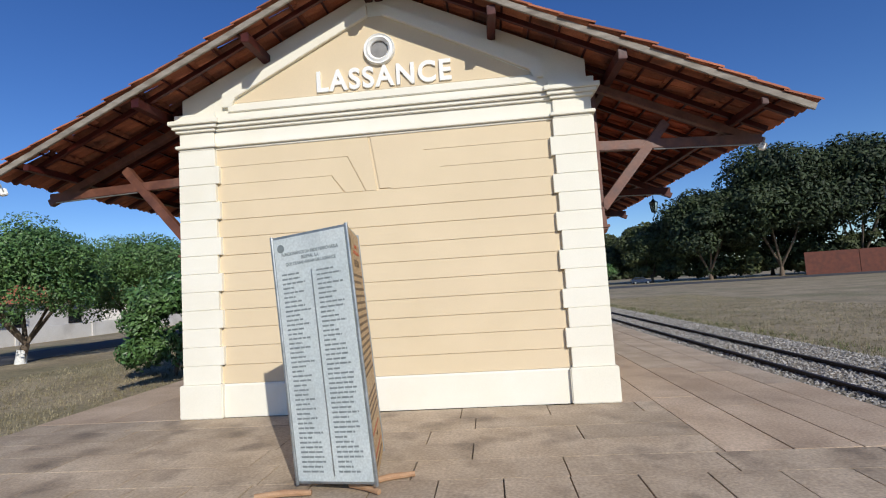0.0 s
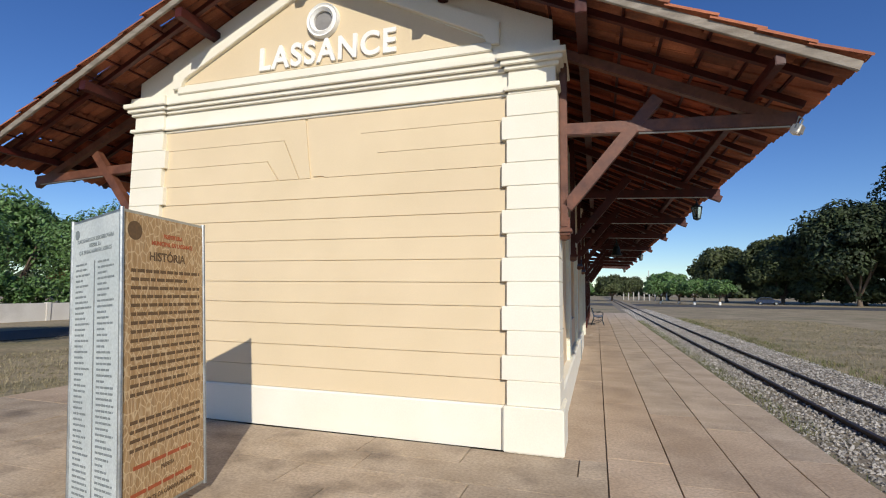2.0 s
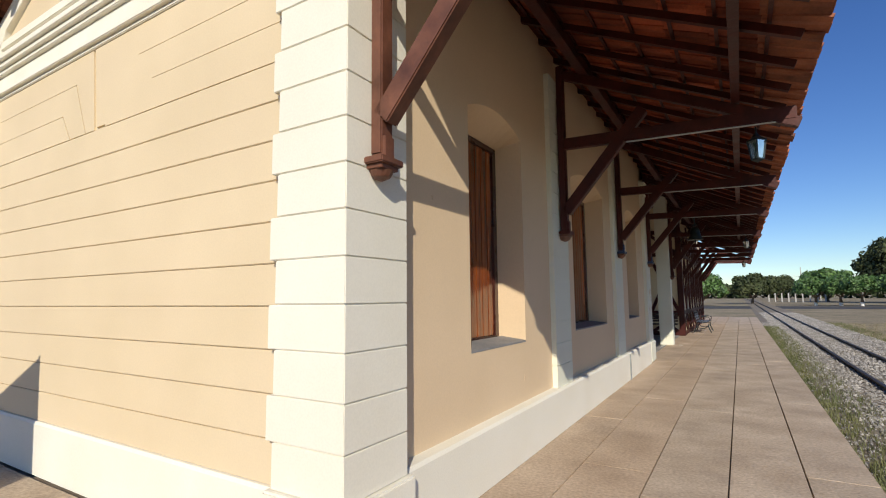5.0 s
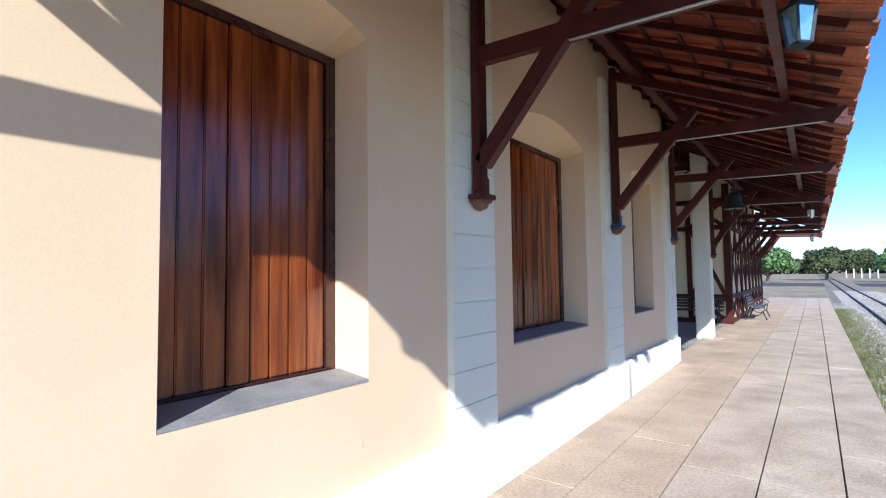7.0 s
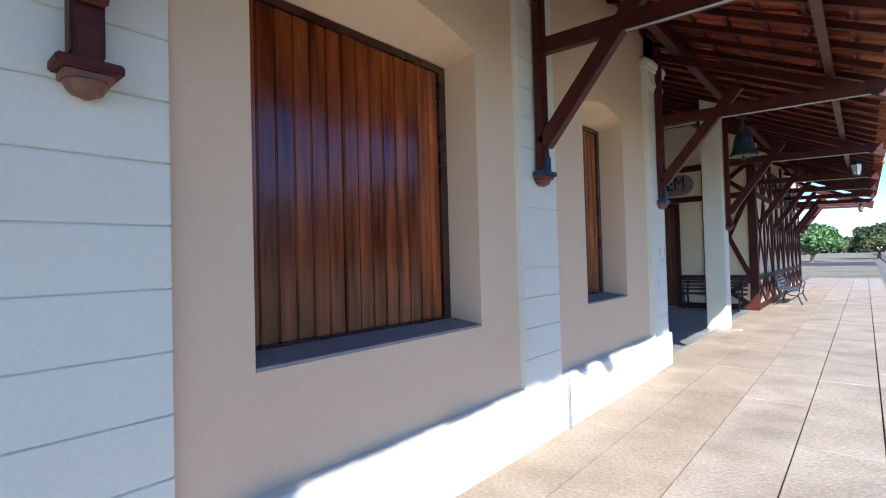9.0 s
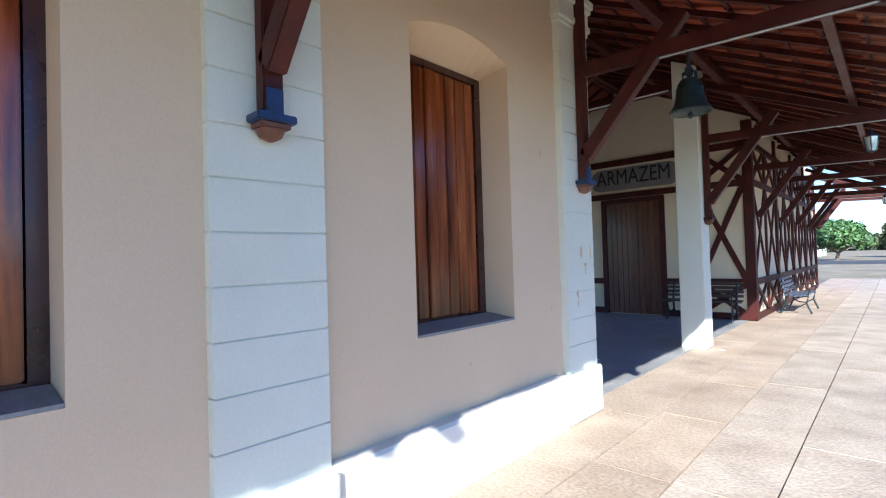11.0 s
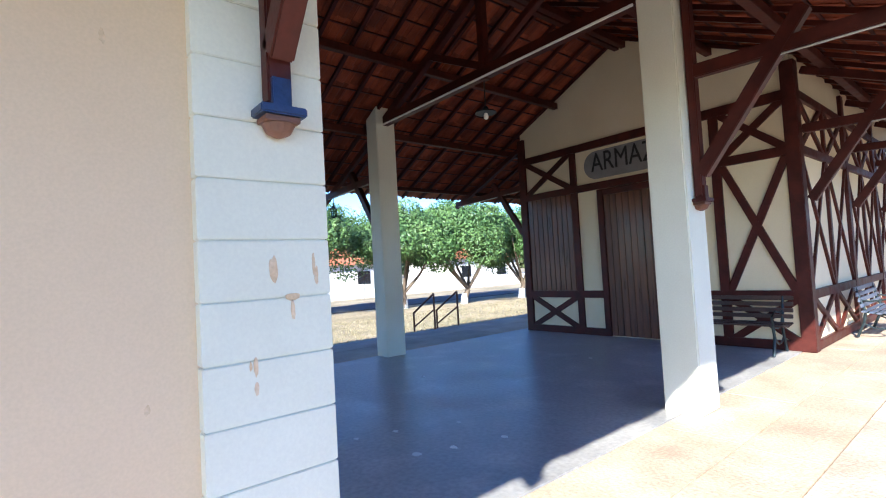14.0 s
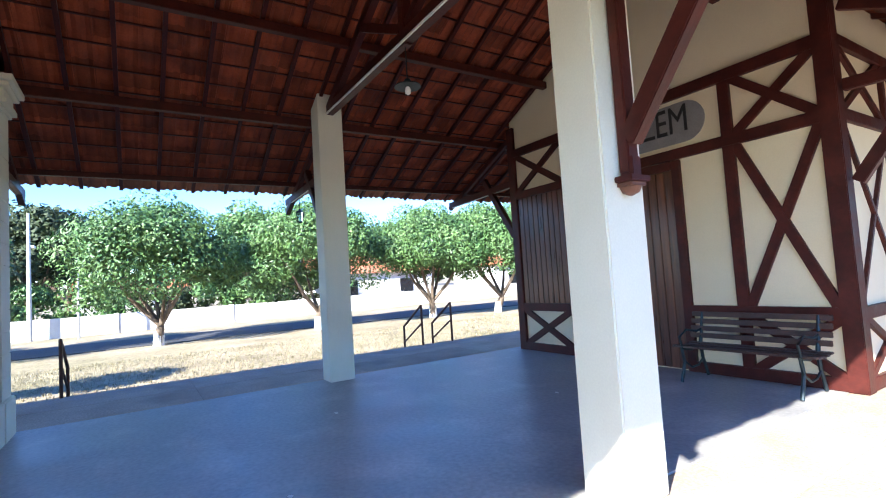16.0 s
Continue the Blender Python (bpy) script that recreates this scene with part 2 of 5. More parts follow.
# ---------- mesh helpers ----------
class Mesh:
    def __init__(self):
        self.v, self.f = [], []

    def add(self, verts, faces):
        k = len(self.v)
        self.v += [tuple(p) for p in verts]
        self.f += [tuple(k + i for i in f) for f in faces]
        return self

    def box(self, x0, x1, y0, y1, z0, z1):
        return self.add([(x, y, z) for z in (z0, z1) for y in (y0, y1) for x in (x0, x1)],
                        [(0, 2, 3, 1), (4, 5, 7, 6), (0, 1, 5, 4), (2, 6, 7, 3), (0, 4, 6, 2), (1, 3, 7, 5)])

    def prism(self, poly, axis, a, b):
        """A flat outline, pushed from a to b along the axis; the outline's two numbers are the other axes in order."""
        n = len(poly)
        put = {"x": lambda p, c: (c, p[0], p[1]), "y": lambda p, c: (p[0], c, p[1]), "z": lambda p, c: (p[0], p[1], c)}[axis]
        return self.add([put(p, a) for p in poly] + [put(p, b) for p in poly],
                        [tuple(range(n))[::-1], tuple(range(n, 2 * n))] + [(i, (i + 1) % n, n + (i + 1) % n, n + i) for i in range(n)])

    def beam(self, p, q, w, h, up=(0, 0, 1)):
        p, q = Vector(p), Vector(q)
        d = (q - p).normalized()
        s = d.cross(Vector(up))
        s = (s if s.length > 1e-4 else d.cross(Vector((1, 0, 0)))).normalized()
        u = s.cross(d).normalized()
        vs = [c + s * (i * w / 2) + u * (j * h / 2) for c in (p, q) for i, j in ((-1, -1), (1, -1), (1, 1), (-1, 1))]
        return self.add(vs, [(3, 2, 1, 0), (4, 5, 6, 7), (0, 1, 5, 4), (1, 2, 6, 5), (2, 3, 7, 6), (3, 0, 4, 7)])

    def tube(self, pts, radii, n=8):
        pts = [Vector(p) for p in pts]
        k = len(self.v)
        for i, p in enumerate(pts):
            d = (pts[min(i + 1, len(pts) - 1)] - pts[max(i - 1, 0)]).normalized()
            s = d.cross(Vector((0.31, 0.17, 0.93)) if abs(d.z) < 0.9 else Vector((1, 0.2, 0))).normalized()
            u = s.cross(d)
            self.v += [tuple(p + (s * math.cos(a) + u * math.sin(a)) * radii[i]) for a in [2 * math.pi * j / n for j in range(n)]]
        for i in range(len(pts) - 1):
            self.f += [(k + i * n + j, k + i * n + (j + 1) % n, k + (i + 1) * n + (j + 1) % n, k + (i + 1) * n + j) for j in range(n)]
        self.f += [tuple(k + j for j in range(n))[::-1], tuple(k + (len(pts) - 1) * n + j for j in range(n))]
        return self

    def lathe(self, c, profile, n=24, axis="z"):
        k = len(self.v)
        for r, h in profile:
            for j in range(n):
                a = 2 * math.pi * j / n
                q = (r * math.cos(a), r * math.sin(a), h) if axis == "z" else (r * math.cos(a), h, r * math.sin(a))
                self.v.append((c[0] + q[0], c[1] + q[1], c[2] + q[2]))
        for i in range(len(profile) - 1):
            self.f += [(k + i * n + j, k + i * n + (j + 1) % n, k + (i + 1) * n + (j + 1) % n, k + (i + 1) * n + j) for j in range(n)]
        self.f += [tuple(k + j for j in range(n))[::-1], tuple(k + (len(profile) - 1) * n + j for j in range(n))]
        return self


def data_of(name, b, material, bevel=0.0, smooth=False, off=(0, 0, 0)):
    me = bpy.data.meshes.new(name)
    if any(off):
        b.v = [(x - off[0], y - off[1], z - off[2]) for x, y, z in b.v]
    me.from_pydata(b.v, [], b.f)
    bm = bmesh.new()
    bm.from_mesh(me)
    if len(b.f) < 4000:
        bmesh.ops.recalc_face_normals(bm, faces=bm.faces)
        if bevel:
            bmesh.ops.bevel(bm, geom=[e for e in bm.edges if e.is_manifold and e.calc_face_angle(0) > 0.5], offset=bevel, segments=2, affect="EDGES", clamp_overlap=True)
    if smooth:
        for f in bm.faces:
            f.smooth = True
        for e in bm.edges:
            if e.is_manifold and e.calc_face_angle(0) > 0.7:
                e.smooth = False
    bm.to_mesh(me)
    bm.free()
    me.materials.append(material)
    return me


def root(name, loc, label, category, group="", kind=""):
    e = new(name)
    e.location = loc
    return tagged(e, label, category, group, kind)


def base_of(parent):
    while parent is not None and parent.parent is not None:
        parent = parent.parent
    return tuple(parent.location) if parent is not None else (0, 0, 0)


def part(name, b, material, parent=None, label="", bevel=0.0, smooth=False):
    ob = new(name, data_of(name, b, material, bevel, smooth, base_of(parent)))
    ob.parent = parent
    return tagged(ob, label)


def thing(name, b, material, label, category, group="", kind="", bevel=0.0, smooth=False):
    ob = new(name, data_of(name, b, material, bevel, smooth))
    return tagged(ob, label, category, group, kind)


def text_mesh(name, body, size, depth, material, m, parent, bold=0.0, squeeze=1.0, spacing=1.0):
    cu = bpy.data.curves.new(name, "FONT")
    cu.body, cu.size, cu.extrude, cu.offset, cu.align_x, cu.align_y = body, size, depth, bold, "CENTER", "CENTER"
    cu.space_character = spacing
    tmp = bpy.data.objects.new(name, cu)
    scene.collection.objects.link(tmp)
    dg = bpy.context.evaluated_depsgraph_get()
    me = bpy.data.meshes.new_from_object(tmp.evaluated_get(dg))
    bpy.data.objects.remove(tmp)
    me.transform(m @ Matrix.Diagonal((squeeze, 1, 1, 1)))
    off = base_of(parent)
    me.transform(Matrix.Translation((-off[0], -off[1], -off[2])))
    me.materials.clear()
    me.materials.append(material)
    ob = new(name, me)
    ob.parent = parent
    return ob


# ---------- plan ----------
XC = -2.40                 # ridge line
RIDGE, SLOPE, HALF = 5.60, 0.48, 4.95
ROOF_Y0, ROOF_Y1 = 0.85, 27.0
WALL_E, WALL_W = 0.17, -5.03
FRONT, BACK = 1.55, 11.53
GROUND = -0.5
PLAT_E, PLAT_W, PLAT_S, PLAT_N = 2.75, -7.25, -9.0, 36.5
ARM_S, ARM_N, ARM_E, ARM_W = 18.90, 29.6, 0.20, -4.95


def roof_z(x):
    return RIDGE - SLOPE * abs(x - XC)


# ---------- ground, road, platform ----------
thing("ground", Mesh().add([(-2500, -2500, GROUND), (2500, -2500, GROUND), (2500, 2500, GROUND), (-2500, 2500, GROUND)], [(0, 1, 2, 3)]),
      M_GROUND, "dry brownish grass ground reaching the horizon", "ground", kind="structure")
thing("road", Mesh().add([(-200, 88, GROUND + 0.02), (300, 62, GROUND + 0.02), (300, 78, GROUND + 0.02), (-200, 106, GROUND + 0.02)], [(0, 1, 2, 3)]),
      M_ASPHALT, "grey asphalt road beyond the rails", "road", kind="structure")
# Assumed street; its dark asphalt also carries the tree row's shade.
thing("street", Mesh().box(-24.6, -20.3, -60, 90, GROUND - 0.1, GROUND + 0.03), M_ASPHALT, "asphalt street behind the row of trees, dark tone partly their shade", "road", kind="structure")
plat = tagged(new("platform", data_of("platform", Mesh().box(PLAT_W, PLAT_E, PLAT_S, PLAT_N, GROUND - 0.1, -0.03), M_JOINT)),
              "raised station platform with worn concrete slabs", "platform", kind="structure")
thing("hall_floor", Mesh().box(-5.195, 0.045, BACK - 0.3, ARM_S + 0.2, -0.06, 0.004), M_HALL, "smooth worn grey cement floor of the open hall", "floor", kind="structure")

# ---------- building: walls ----------
wins = [(3.04, 4.15, 2.95, 3.07), (5.81, 7.50, 2.94, 3.10), (9.25, 10.30, 2.97, 3.08)]
SILL = 0.985


def side_wall(x0, x1):
    b = Mesh()
    y = FRONT
    top = roof_z(x1) - 0.05
    for a, c, spring, crown in wins:
        b.box(x0, x1, y, a, 0, top)
        b.box(x0, x1, a, c, 0, SILL)
        mid, n = (a + c) / 2, 10
        arch = [(a + (c - a) * i / n, spring + (crown - spring) * (1 - ((i / n) * 2 - 1) ** 2)) for i in range(n + 1)]
        for p, q in zip(arch, arch[1:]):
            inner = [(y, spring - 0.04) for y in (p[0], q[0])]
            b.add([(x1, *p), (x1, *q), (x1, q[0], top), (x1, p[0], top), (-0.10, *inner[0]), (-0.10, *inner[1]), (-0.10, q[0], top), (-0.10, p[0], top)],
                  [(0, 1, 2, 3), (4, 7, 6, 5), (0, 4, 5, 1)])
            b.box(x0, -0.101, p[0], q[0], spring - 0.04, top)
        y = c
    b.box(x0, x1, y, BACK, 0, top)
    return b


thing("wall_east", side_wall(-0.24, WALL_E), M_TAN_BOUNCE, "tan painted plaster wall with arched window openings", "wall", kind="structure")
thing("wall_west", Mesh().box(WALL_W, WALL_W + 0.4, FRONT, BACK, 0, roof_z(WALL_W) - 0.05), M_TAN, "tan painted plaster side wall", "wall", kind="structure")


def gable(y0, y1, x0, x1, z0, drop=0.05):
    return Mesh().prism([(x0, z0), (x1, z0), (x1, roof_z(x1) - drop), (XC, RIDGE - drop), (x0, roof_z(x0) - drop)], "y", y0, y1)


wall_s = thing("wall_south", gable(FRONT + 0.012, FRONT + 0.4, WALL_W, WALL_E, 0), M_TAN, "tan gable wall with horizontal grooved courses", "wall", kind="structure")
thing("wall_north", gable(BACK - 0.4, BACK, WALL_W, WALL_E, 0), M_TAN, "tan plaster gable wall facing the open hall", "wall", kind="structure")

# horizontal rusticated courses between the corner pilasters
Z0, STEP = 0.42, 0.2385
G = 0.0025
PL, PR = -4.69, -0.17
for k in range(10):
    z = Z0 + k * STEP
    part("course", Mesh().box(PL, PR, FRONT - 0.004, FRONT + 0.03, z + G, z + STEP - G), M_TAN, wall_s, bevel=0.004)
ZA, ZB, ZC, ZD = Z0 + 10 * STEP, Z0 + 11 * STEP, Z0 + 12 * STEP, Z0 + 13 * STEP
for poly in ([(PL, ZA + G), (-2.94, ZA + G), (-3.10, ZB - G), (PL, ZB - G)],
             [(PL, ZB + G), (-3.09, ZB + G), (-2.92, ZA + G), (-2.655, ZA + G), (-2.875, ZC - G), (PL, ZC - G)],
             [(PL, ZC + G), (-2.865, ZC + G), (-2.64, ZA + G), (-2.50, ZA + G), (-2.59, ZD - G), (PL, ZD - G)],
             [(-2.555, ZD - G), (-2.46, ZA + 0.02), (-2.32, ZA + 0.02), (-2.32, ZA + G), (PR, ZA + G), (PR, ZB - G), (-1.65, ZB - G), (-1.65, ZB + G), (PR, ZB + G),
              (PR, ZC - G), (-1.86, ZC - G), (-1.86, ZC + G), (PR, ZC + G), (PR, ZD - G)]):
    part("course", Mesh().prism(poly, "y", FRONT - 0.004, FRONT + 0.03), M_TAN, wall_s)

# plinth
thing("plinth_south", Mesh().prism([(FRONT - 0.035, 0), (FRONT + 0.1, 0), (FRONT + 0.1, Z0), (FRONT - 0.02, Z0), (FRONT - 0.035, Z0 - 0.02)], "x", -4.66, -0.17),
      M_CREAM, "cream painted plinth under the gable wall", "plinth", kind="structure")
thing("plinth_east", Mesh().prism([(0.275, 0), (0.05, 0), (0.05, 0.45), (0.255, 0.44), (0.275, 0.42)], "y", 2.02, BACK - 0.62),
      M_CREAM, "cream painted plinth along the platform wall", "plinth", kind="structure")
thing("plinth_west", Mesh().box(WALL_W - 0.10, WALL_W + 0.1, 2.02, BACK - 0.62, 0, 0.42), M_CREAM, "cream painted plinth", "plinth", kind="structure")


def pilaster(name, xa, xb, ya, yb, tooth=0, sx=0, top=ZD, material=M_CREAM):
    """Corner or wall pilaster of stacked blocks on a plinth block. tooth: side (-1, 1) on which every second block is longer."""
    p = root(name, ((xa + xb) / 2, (ya + yb) / 2, 0), "cream painted pilaster of stacked plaster blocks", "pilaster", "pilasters", "structure")
    part("plinth_block", Mesh().box(xa - 0.035 * (sx != 1), xb + 0.035 * (sx != -1), ya - 0.035, yb + 0.035, 0, Z0 + 0.01), material, p, bevel=0.012)
    part("core", Mesh().box(xa + 0.01, xb - 0.01, ya + 0.01, yb - 0.01, Z0, top), material, p)
    k, z = 0, Z0 + 0.01
    while z < top - 0.05:
        t = 0.05 if (k % 2 and tooth) else 0.0
        part("block", Mesh().box(xa - (t if tooth < 0 else 0), xb + (t if tooth > 0 else 0), ya, yb, z + 0.0025, min(z + STEP, top) - 0.0025), material, p, bevel=0.004)
        z += STEP
        k += 1
    return p


pilaster("pilaster_southeast", -0.20, 0.305, FRONT - 0.06, FRONT + 0.46, tooth=-1)
pilaster("pilaster_southwest", -5.17, -4.66, FRONT - 0.06, FRONT + 0.46, tooth=1)
for y0, y1 in ((4.89, 5.45), (7.99, 8.57)):
    pilaster("pilaster", 0.10, 0.225, y0, y1, top=3.95, sx=1, material=M_CREAM_COOL)
pilaster("pilaster_northeast", -0.30, 0.235, 11.02, BACK + 0.02, top=3.95, material=M_CREAM_COOL)
pilaster("pilaster_northwest", -5.10, -4.66, 11.02, BACK + 0.02, top=3.95, material=M_CREAM_COOL)

# cornice: two moulded bands over the gable wall and round the corner pilasters
def cornice(name, z0, steps, ends):
    b = Mesh()
    for out, za, zb in steps:
        b.box(-4.72, -0.12, FRONT - out, FRONT + 0.2, z0 + za, z0 + zb)
    for xa, xb in ends:
        for out, za, zb in steps:
            b.box(xa - out + 0.03, xb + out - 0.03, FRONT - 0.06 - out + 0.02, FRONT + 0.46 + out, z0 + za, z0 + zb)
    thing(name, b, M_CREAM, "cream moulded plaster cornice band", "cornice", kind="structure", bevel=0.006)


ENDS = ((-5.17, -4.66), (-0.20, 0.305))
cornice("cornice_lower", ZD, ((0.02, 0.0, 0.03), (0.055, 0.032, 0.075), (0.015, 0.077, 0.25)), ENDS)
cornice("cornice_upper", ZD + 0.25, ((0.05, 0.0, 0.04), (0.085, 0.042, 0.09), (0.12, 0.092, 0.15), (0.06, 0.152, 0.24)), ENDS)
ZT = ZD + 0.45
# tympanum: cream field and raking bands with a sunk tan panel
thing("tympanum", gable(FRONT - 0.03, FRONT + 0.011, -5.12, 0.26, ZT - 0.03, drop=0.06), M_CREAM, "cream plaster gable field under the roof", "wall", kind="structure")
thing("tympanum_panel", Mesh().prism([(-4.42, ZT + 0.16), (-0.38, ZT + 0.16), (XC + 0.12, 5.13), (XC - 0.12, 5.13)], "y", FRONT - 0.036, FRONT - 0.02), M_TAN,
      "tan triangular gable panel", "wall", kind="structure")
for s in (-1, 1):
    b = Mesh()
    xi, xo = XC + s * 2.03, XC + s * 0.10
    b.prism([(XC + s * 2.13, ZT + 0.10), (XC + s * 2.13, ZT + 0.34), (xo, 5.28), (xo, 5.12), (XC + s * 0.35, 5.0), (xi - s * 0.08, ZT + 0.22), (xi - s * 0.02, ZT + 0.10)], "y", FRONT - 0.085, FRONT - 0.02)
    thing("raking_moulding", b, M_CREAM, "cream raking moulding of the gable panel", "moulding", "raking mouldings", "structure", bevel=0.006)
thing("gable_base_band", Mesh().box(-4.45, -0.35, FRONT - 0.085, FRONT, ZT + 0.03, ZT + 0.12), M_CREAM, "cream band under the gable panel", "moulding", kind="structure", bevel=0.008)

for xa, xb, k in ((-5.10, -4.66, 1.0), (-0.30, 0.235, 0.45)):
    b = Mesh()
    for out, za, zb in ((0.03, 3.56, 3.60), (0.07, 3.602, 3.66), (0.04, 3.662, 3.78), (0.09, 3.782, 3.83), (0.13, 3.832, 3.90)):
        b.box(xa - out * k, xb + out * k, 11.02 - out * k, BACK + 0.02 + out * k, za, zb)
    thing("pilaster_capital", b, M_CREAM_COOL, "pale moulded plaster capital of a corner pilaster", "capital", "pilaster capitals", "structure", bevel=0.006)
thing("plinth_north", Mesh().box(-4.62, -0.34, BACK - 0.05, BACK + 0.045, 0, 0.43), M_CREAM_COOL, "pale painted plinth in the open hall", "plinth", kind="structure", bevel=0.01)
pq = root("wall_plaque", (-2.92, BACK, 1.66), "dark-framed pale glass plaque with green lines on the wall", "plaque")
part("frame", Mesh().box(-3.20, -3.175, BACK + 0.001, BACK + 0.03, 1.39, 1.93).box(-2.67, -2.645, BACK + 0.001, BACK + 0.03, 1.39, 1.93)
     .box(-3.175, -2.67, BACK + 0.001, BACK + 0.03, 1.39, 1.415).box(-3.175, -2.67, BACK + 0.001, BACK + 0.03, 1.905, 1.93), M_BLACK, pq, "thin dark frame")
part("plate", Mesh().box(-3.174, -2.671, BACK + 0.001, BACK + 0.018, 1.416, 1.904), M_PANELBLUE, pq)
for k in range(9):
    part("text_bar", Mesh().box(-3.12, -2.72 - 0.07 * (k % 3), BACK + 0.0175, BACK + 0.020, 1.46 + 0.047 * k, 1.482 + 0.047 * k), M_BRONZE, pq)
basin = root("wall_basin", (-3.1, BACK, 0.8), "grey cement drinking basin fixed to the hall wall", "basin")
part("bowl", Mesh().lathe((-3.1, BACK + 0.02, 0.82), [(0.02, 0.0), (0.035, 0.05), (0.07, 0.12), (0.125, 0.20), (0.145, 0.27), (0.14, 0.29), (0.12, 0.28), (0.08, 0.21), (0.02, 0.16)], 24), M_SILL, basin, smooth=True)
part("pipe", Mesh().tube([(-3.14, BACK + 0.015, 1.05), (-3.14, BACK + 0.015, 1.385)], [0.013] * 2, 8).tube([(-3.14, BACK + 0.015, 1.22), (-3.14, BACK + 0.07, 1.22), (-3.14, BACK + 0.07, 1.19)], [0.011] * 3, 8), M_ALU, basin, "thin grey water pipe")

# name letters and oculus
name_sign = root("station_name_letters", (-2.35, FRONT - 0.04, 4.3), "white raised capital letters naming the station", "sign")
text_mesh("letters", "LASSANCE", 0.385, 0.014, M_WHITE, pose(-2.335, FRONT - 0.050, 4.285, 90, 0, 0), name_sign, bold=0.010, squeeze=0.90, spacing=1.14)
oculus = root("gable_oculus", (-2.36, FRONT - 0.04, 4.66), "white round plaster ring with a grey centre", "ornament")
part("ring", Mesh().lathe((-2.36, FRONT - 0.02, 4.66), [(0.12, 0.0), (0.12, -0.05), (0.15, -0.08), (0.18, -0.06), (0.20, -0.075), (0.21, -0.05), (0.21, 0.0)], 36, "y"), M_WHITE, oculus, smooth=True)
part("disc", Mesh().lathe((-2.36, FRONT - 0.02, 4.66), [(0.119, 0.0), (0.119, -0.02), (0.02, -0.03)], 30, "y"), M_GREYSIGN, oculus, "grey centre disc")

# ---------- windows with boarded shutters ----------
for n, (a, c, spring, crown) in enumerate(wins):
    w = root(f"window_{n + 1}", (-0.12, (a + c) / 2, SILL), "varnished reddish wooden boarded shutters, closed", "window", "shuttered windows", "structure")
    xf = -0.13
    part("window_frame", Mesh().box(xf - 0.06, xf + 0.02, a, a + 0.07, SILL, spring - 0.042).box(xf - 0.06, xf + 0.02, c - 0.07, c, SILL, spring - 0.042)
         .box(xf - 0.06, xf + 0.02, a + 0.07, c - 0.07, spring - 0.09, spring - 0.042).box(xf - 0.06, xf + 0.03, a + 0.07, c - 0.07, SILL + 0.005, SILL + 0.06), M_DARKFRAME, w, "dark wooden frame")
    part("window_sill", Mesh().prism([(0.172, SILL + 0.002), (0.172, SILL + 0.018), (xf + 0.05, SILL + 0.05), (xf + 0.05, SILL)], "y", a + 0.003, c - 0.003), M_SILL, w, "grey cement sill")
    ya, yb = a + 0.075, c - 0.075
    nb = max(6, round((yb - ya) / 0.104) // 2 * 2)
    for k in range(nb):
        y0 = ya + (yb - ya) * k / nb
        y1 = ya + (yb - ya) * (k + 1) / nb
        d = 0.014 if k in (nb // 2 - 1,) else 0.0
        part("plank", Mesh().box(xf - 0.03, xf + 0.005 + d, y0 + 0.002, y1 - 0.002, SILL + 0.062, spring - 0.092), M_VARNISH, w, bevel=0.007)

# ---------- roof ----------
roof = root("roof", (XC, ROOF_Y0, RIDGE), "red clay tile gable roof on timber rafters", "roof", kind="structure")
LEN = HALF * math.hypot(1, SLOPE)
CS, SN = 1 / math.hypot(1, SLOPE), SLOPE / math.hypot(1, SLOPE)
TW, TL = 0.235, 0.37


def tile_at(s, d, y, lift=0.0):
    """Point at d down the slope on side s, at y along the ridge, raised square to the roof."""
    return (XC + s * (d * CS + lift * SN), y, RIDGE - d * SN + lift * CS)


prof = [(0.0, 0.0), (0.05, 0.035), (0.10, 0.012), (0.145, 0.012), (0.185, 0.040), (0.252, 0.004)]


def tile_mesh(b, s, d, y, j):
    top, low = [], []
    for u, h in prof:
        top.append((u, h))
    for dd, extra in ((d - 0.05, 0.0), (d + TL, 0.028 + j)):
        for u, h in top:
            low.append(tile_at(s, dd, y + u, h + extra))
        for u, h in top:
            low.append(tile_at(s, dd, y + u, h + extra - 0.016))
    n = len(prof)
    f = []
    for i in range(n - 1):
        f += [(i, i + 1, 2 * n + i + 1, 2 * n + i), (n + i, 3 * n + i, 3 * n + i + 1, n + i + 1), (2 * n + i, 2 * n + i + 1, 3 * n + i + 1, 3 * n + i)]
    f += [(0, 2 * n, 3 * n, n), (n - 1, 2 * n - 1, 4 * n - 1, 3 * n - 1)]
    b.add(low, f)


rng = random.Random(4)
rows_d = [LEN - TL * (k + 1) + 0.02 for k in range(int(LEN / TL) + 1)]
rest = Mesh()
for s in (-1, 1):
    cols = int((ROOF_Y1 - ROOF_Y0) / TW)
    for c in range(cols):
        for r, d in enumerate(rows_d):
            y = ROOF_Y0 + c * TW + rng.uniform(-0.006, 0.006)
            if c < 4 or (r == 0 and c < 76):
                tb = Mesh()
                tile_mesh(tb, s, d + rng.uniform(-0.012, 0.022), y - (rng.uniform(0, 0.035) if c == 0 else 0), rng.uniform(-0.008, 0.022))
                part("tile", tb, M_TILE_P, roof)
            else:
                tile_mesh(rest, s, d, y, rng.uniform(-0.005, 0.006))
tagged(part("tile_field", rest, M_TILE, roof), kind="stuff")
ridge = Mesh()
y = ROOF_Y0
while y < ROOF_Y1:
    ridge.tube([(XC, y, RIDGE + 0.02), (XC, y + 0.42, RIDGE + 0.035)], [0.13, 0.12], 10)
    y += 0.40
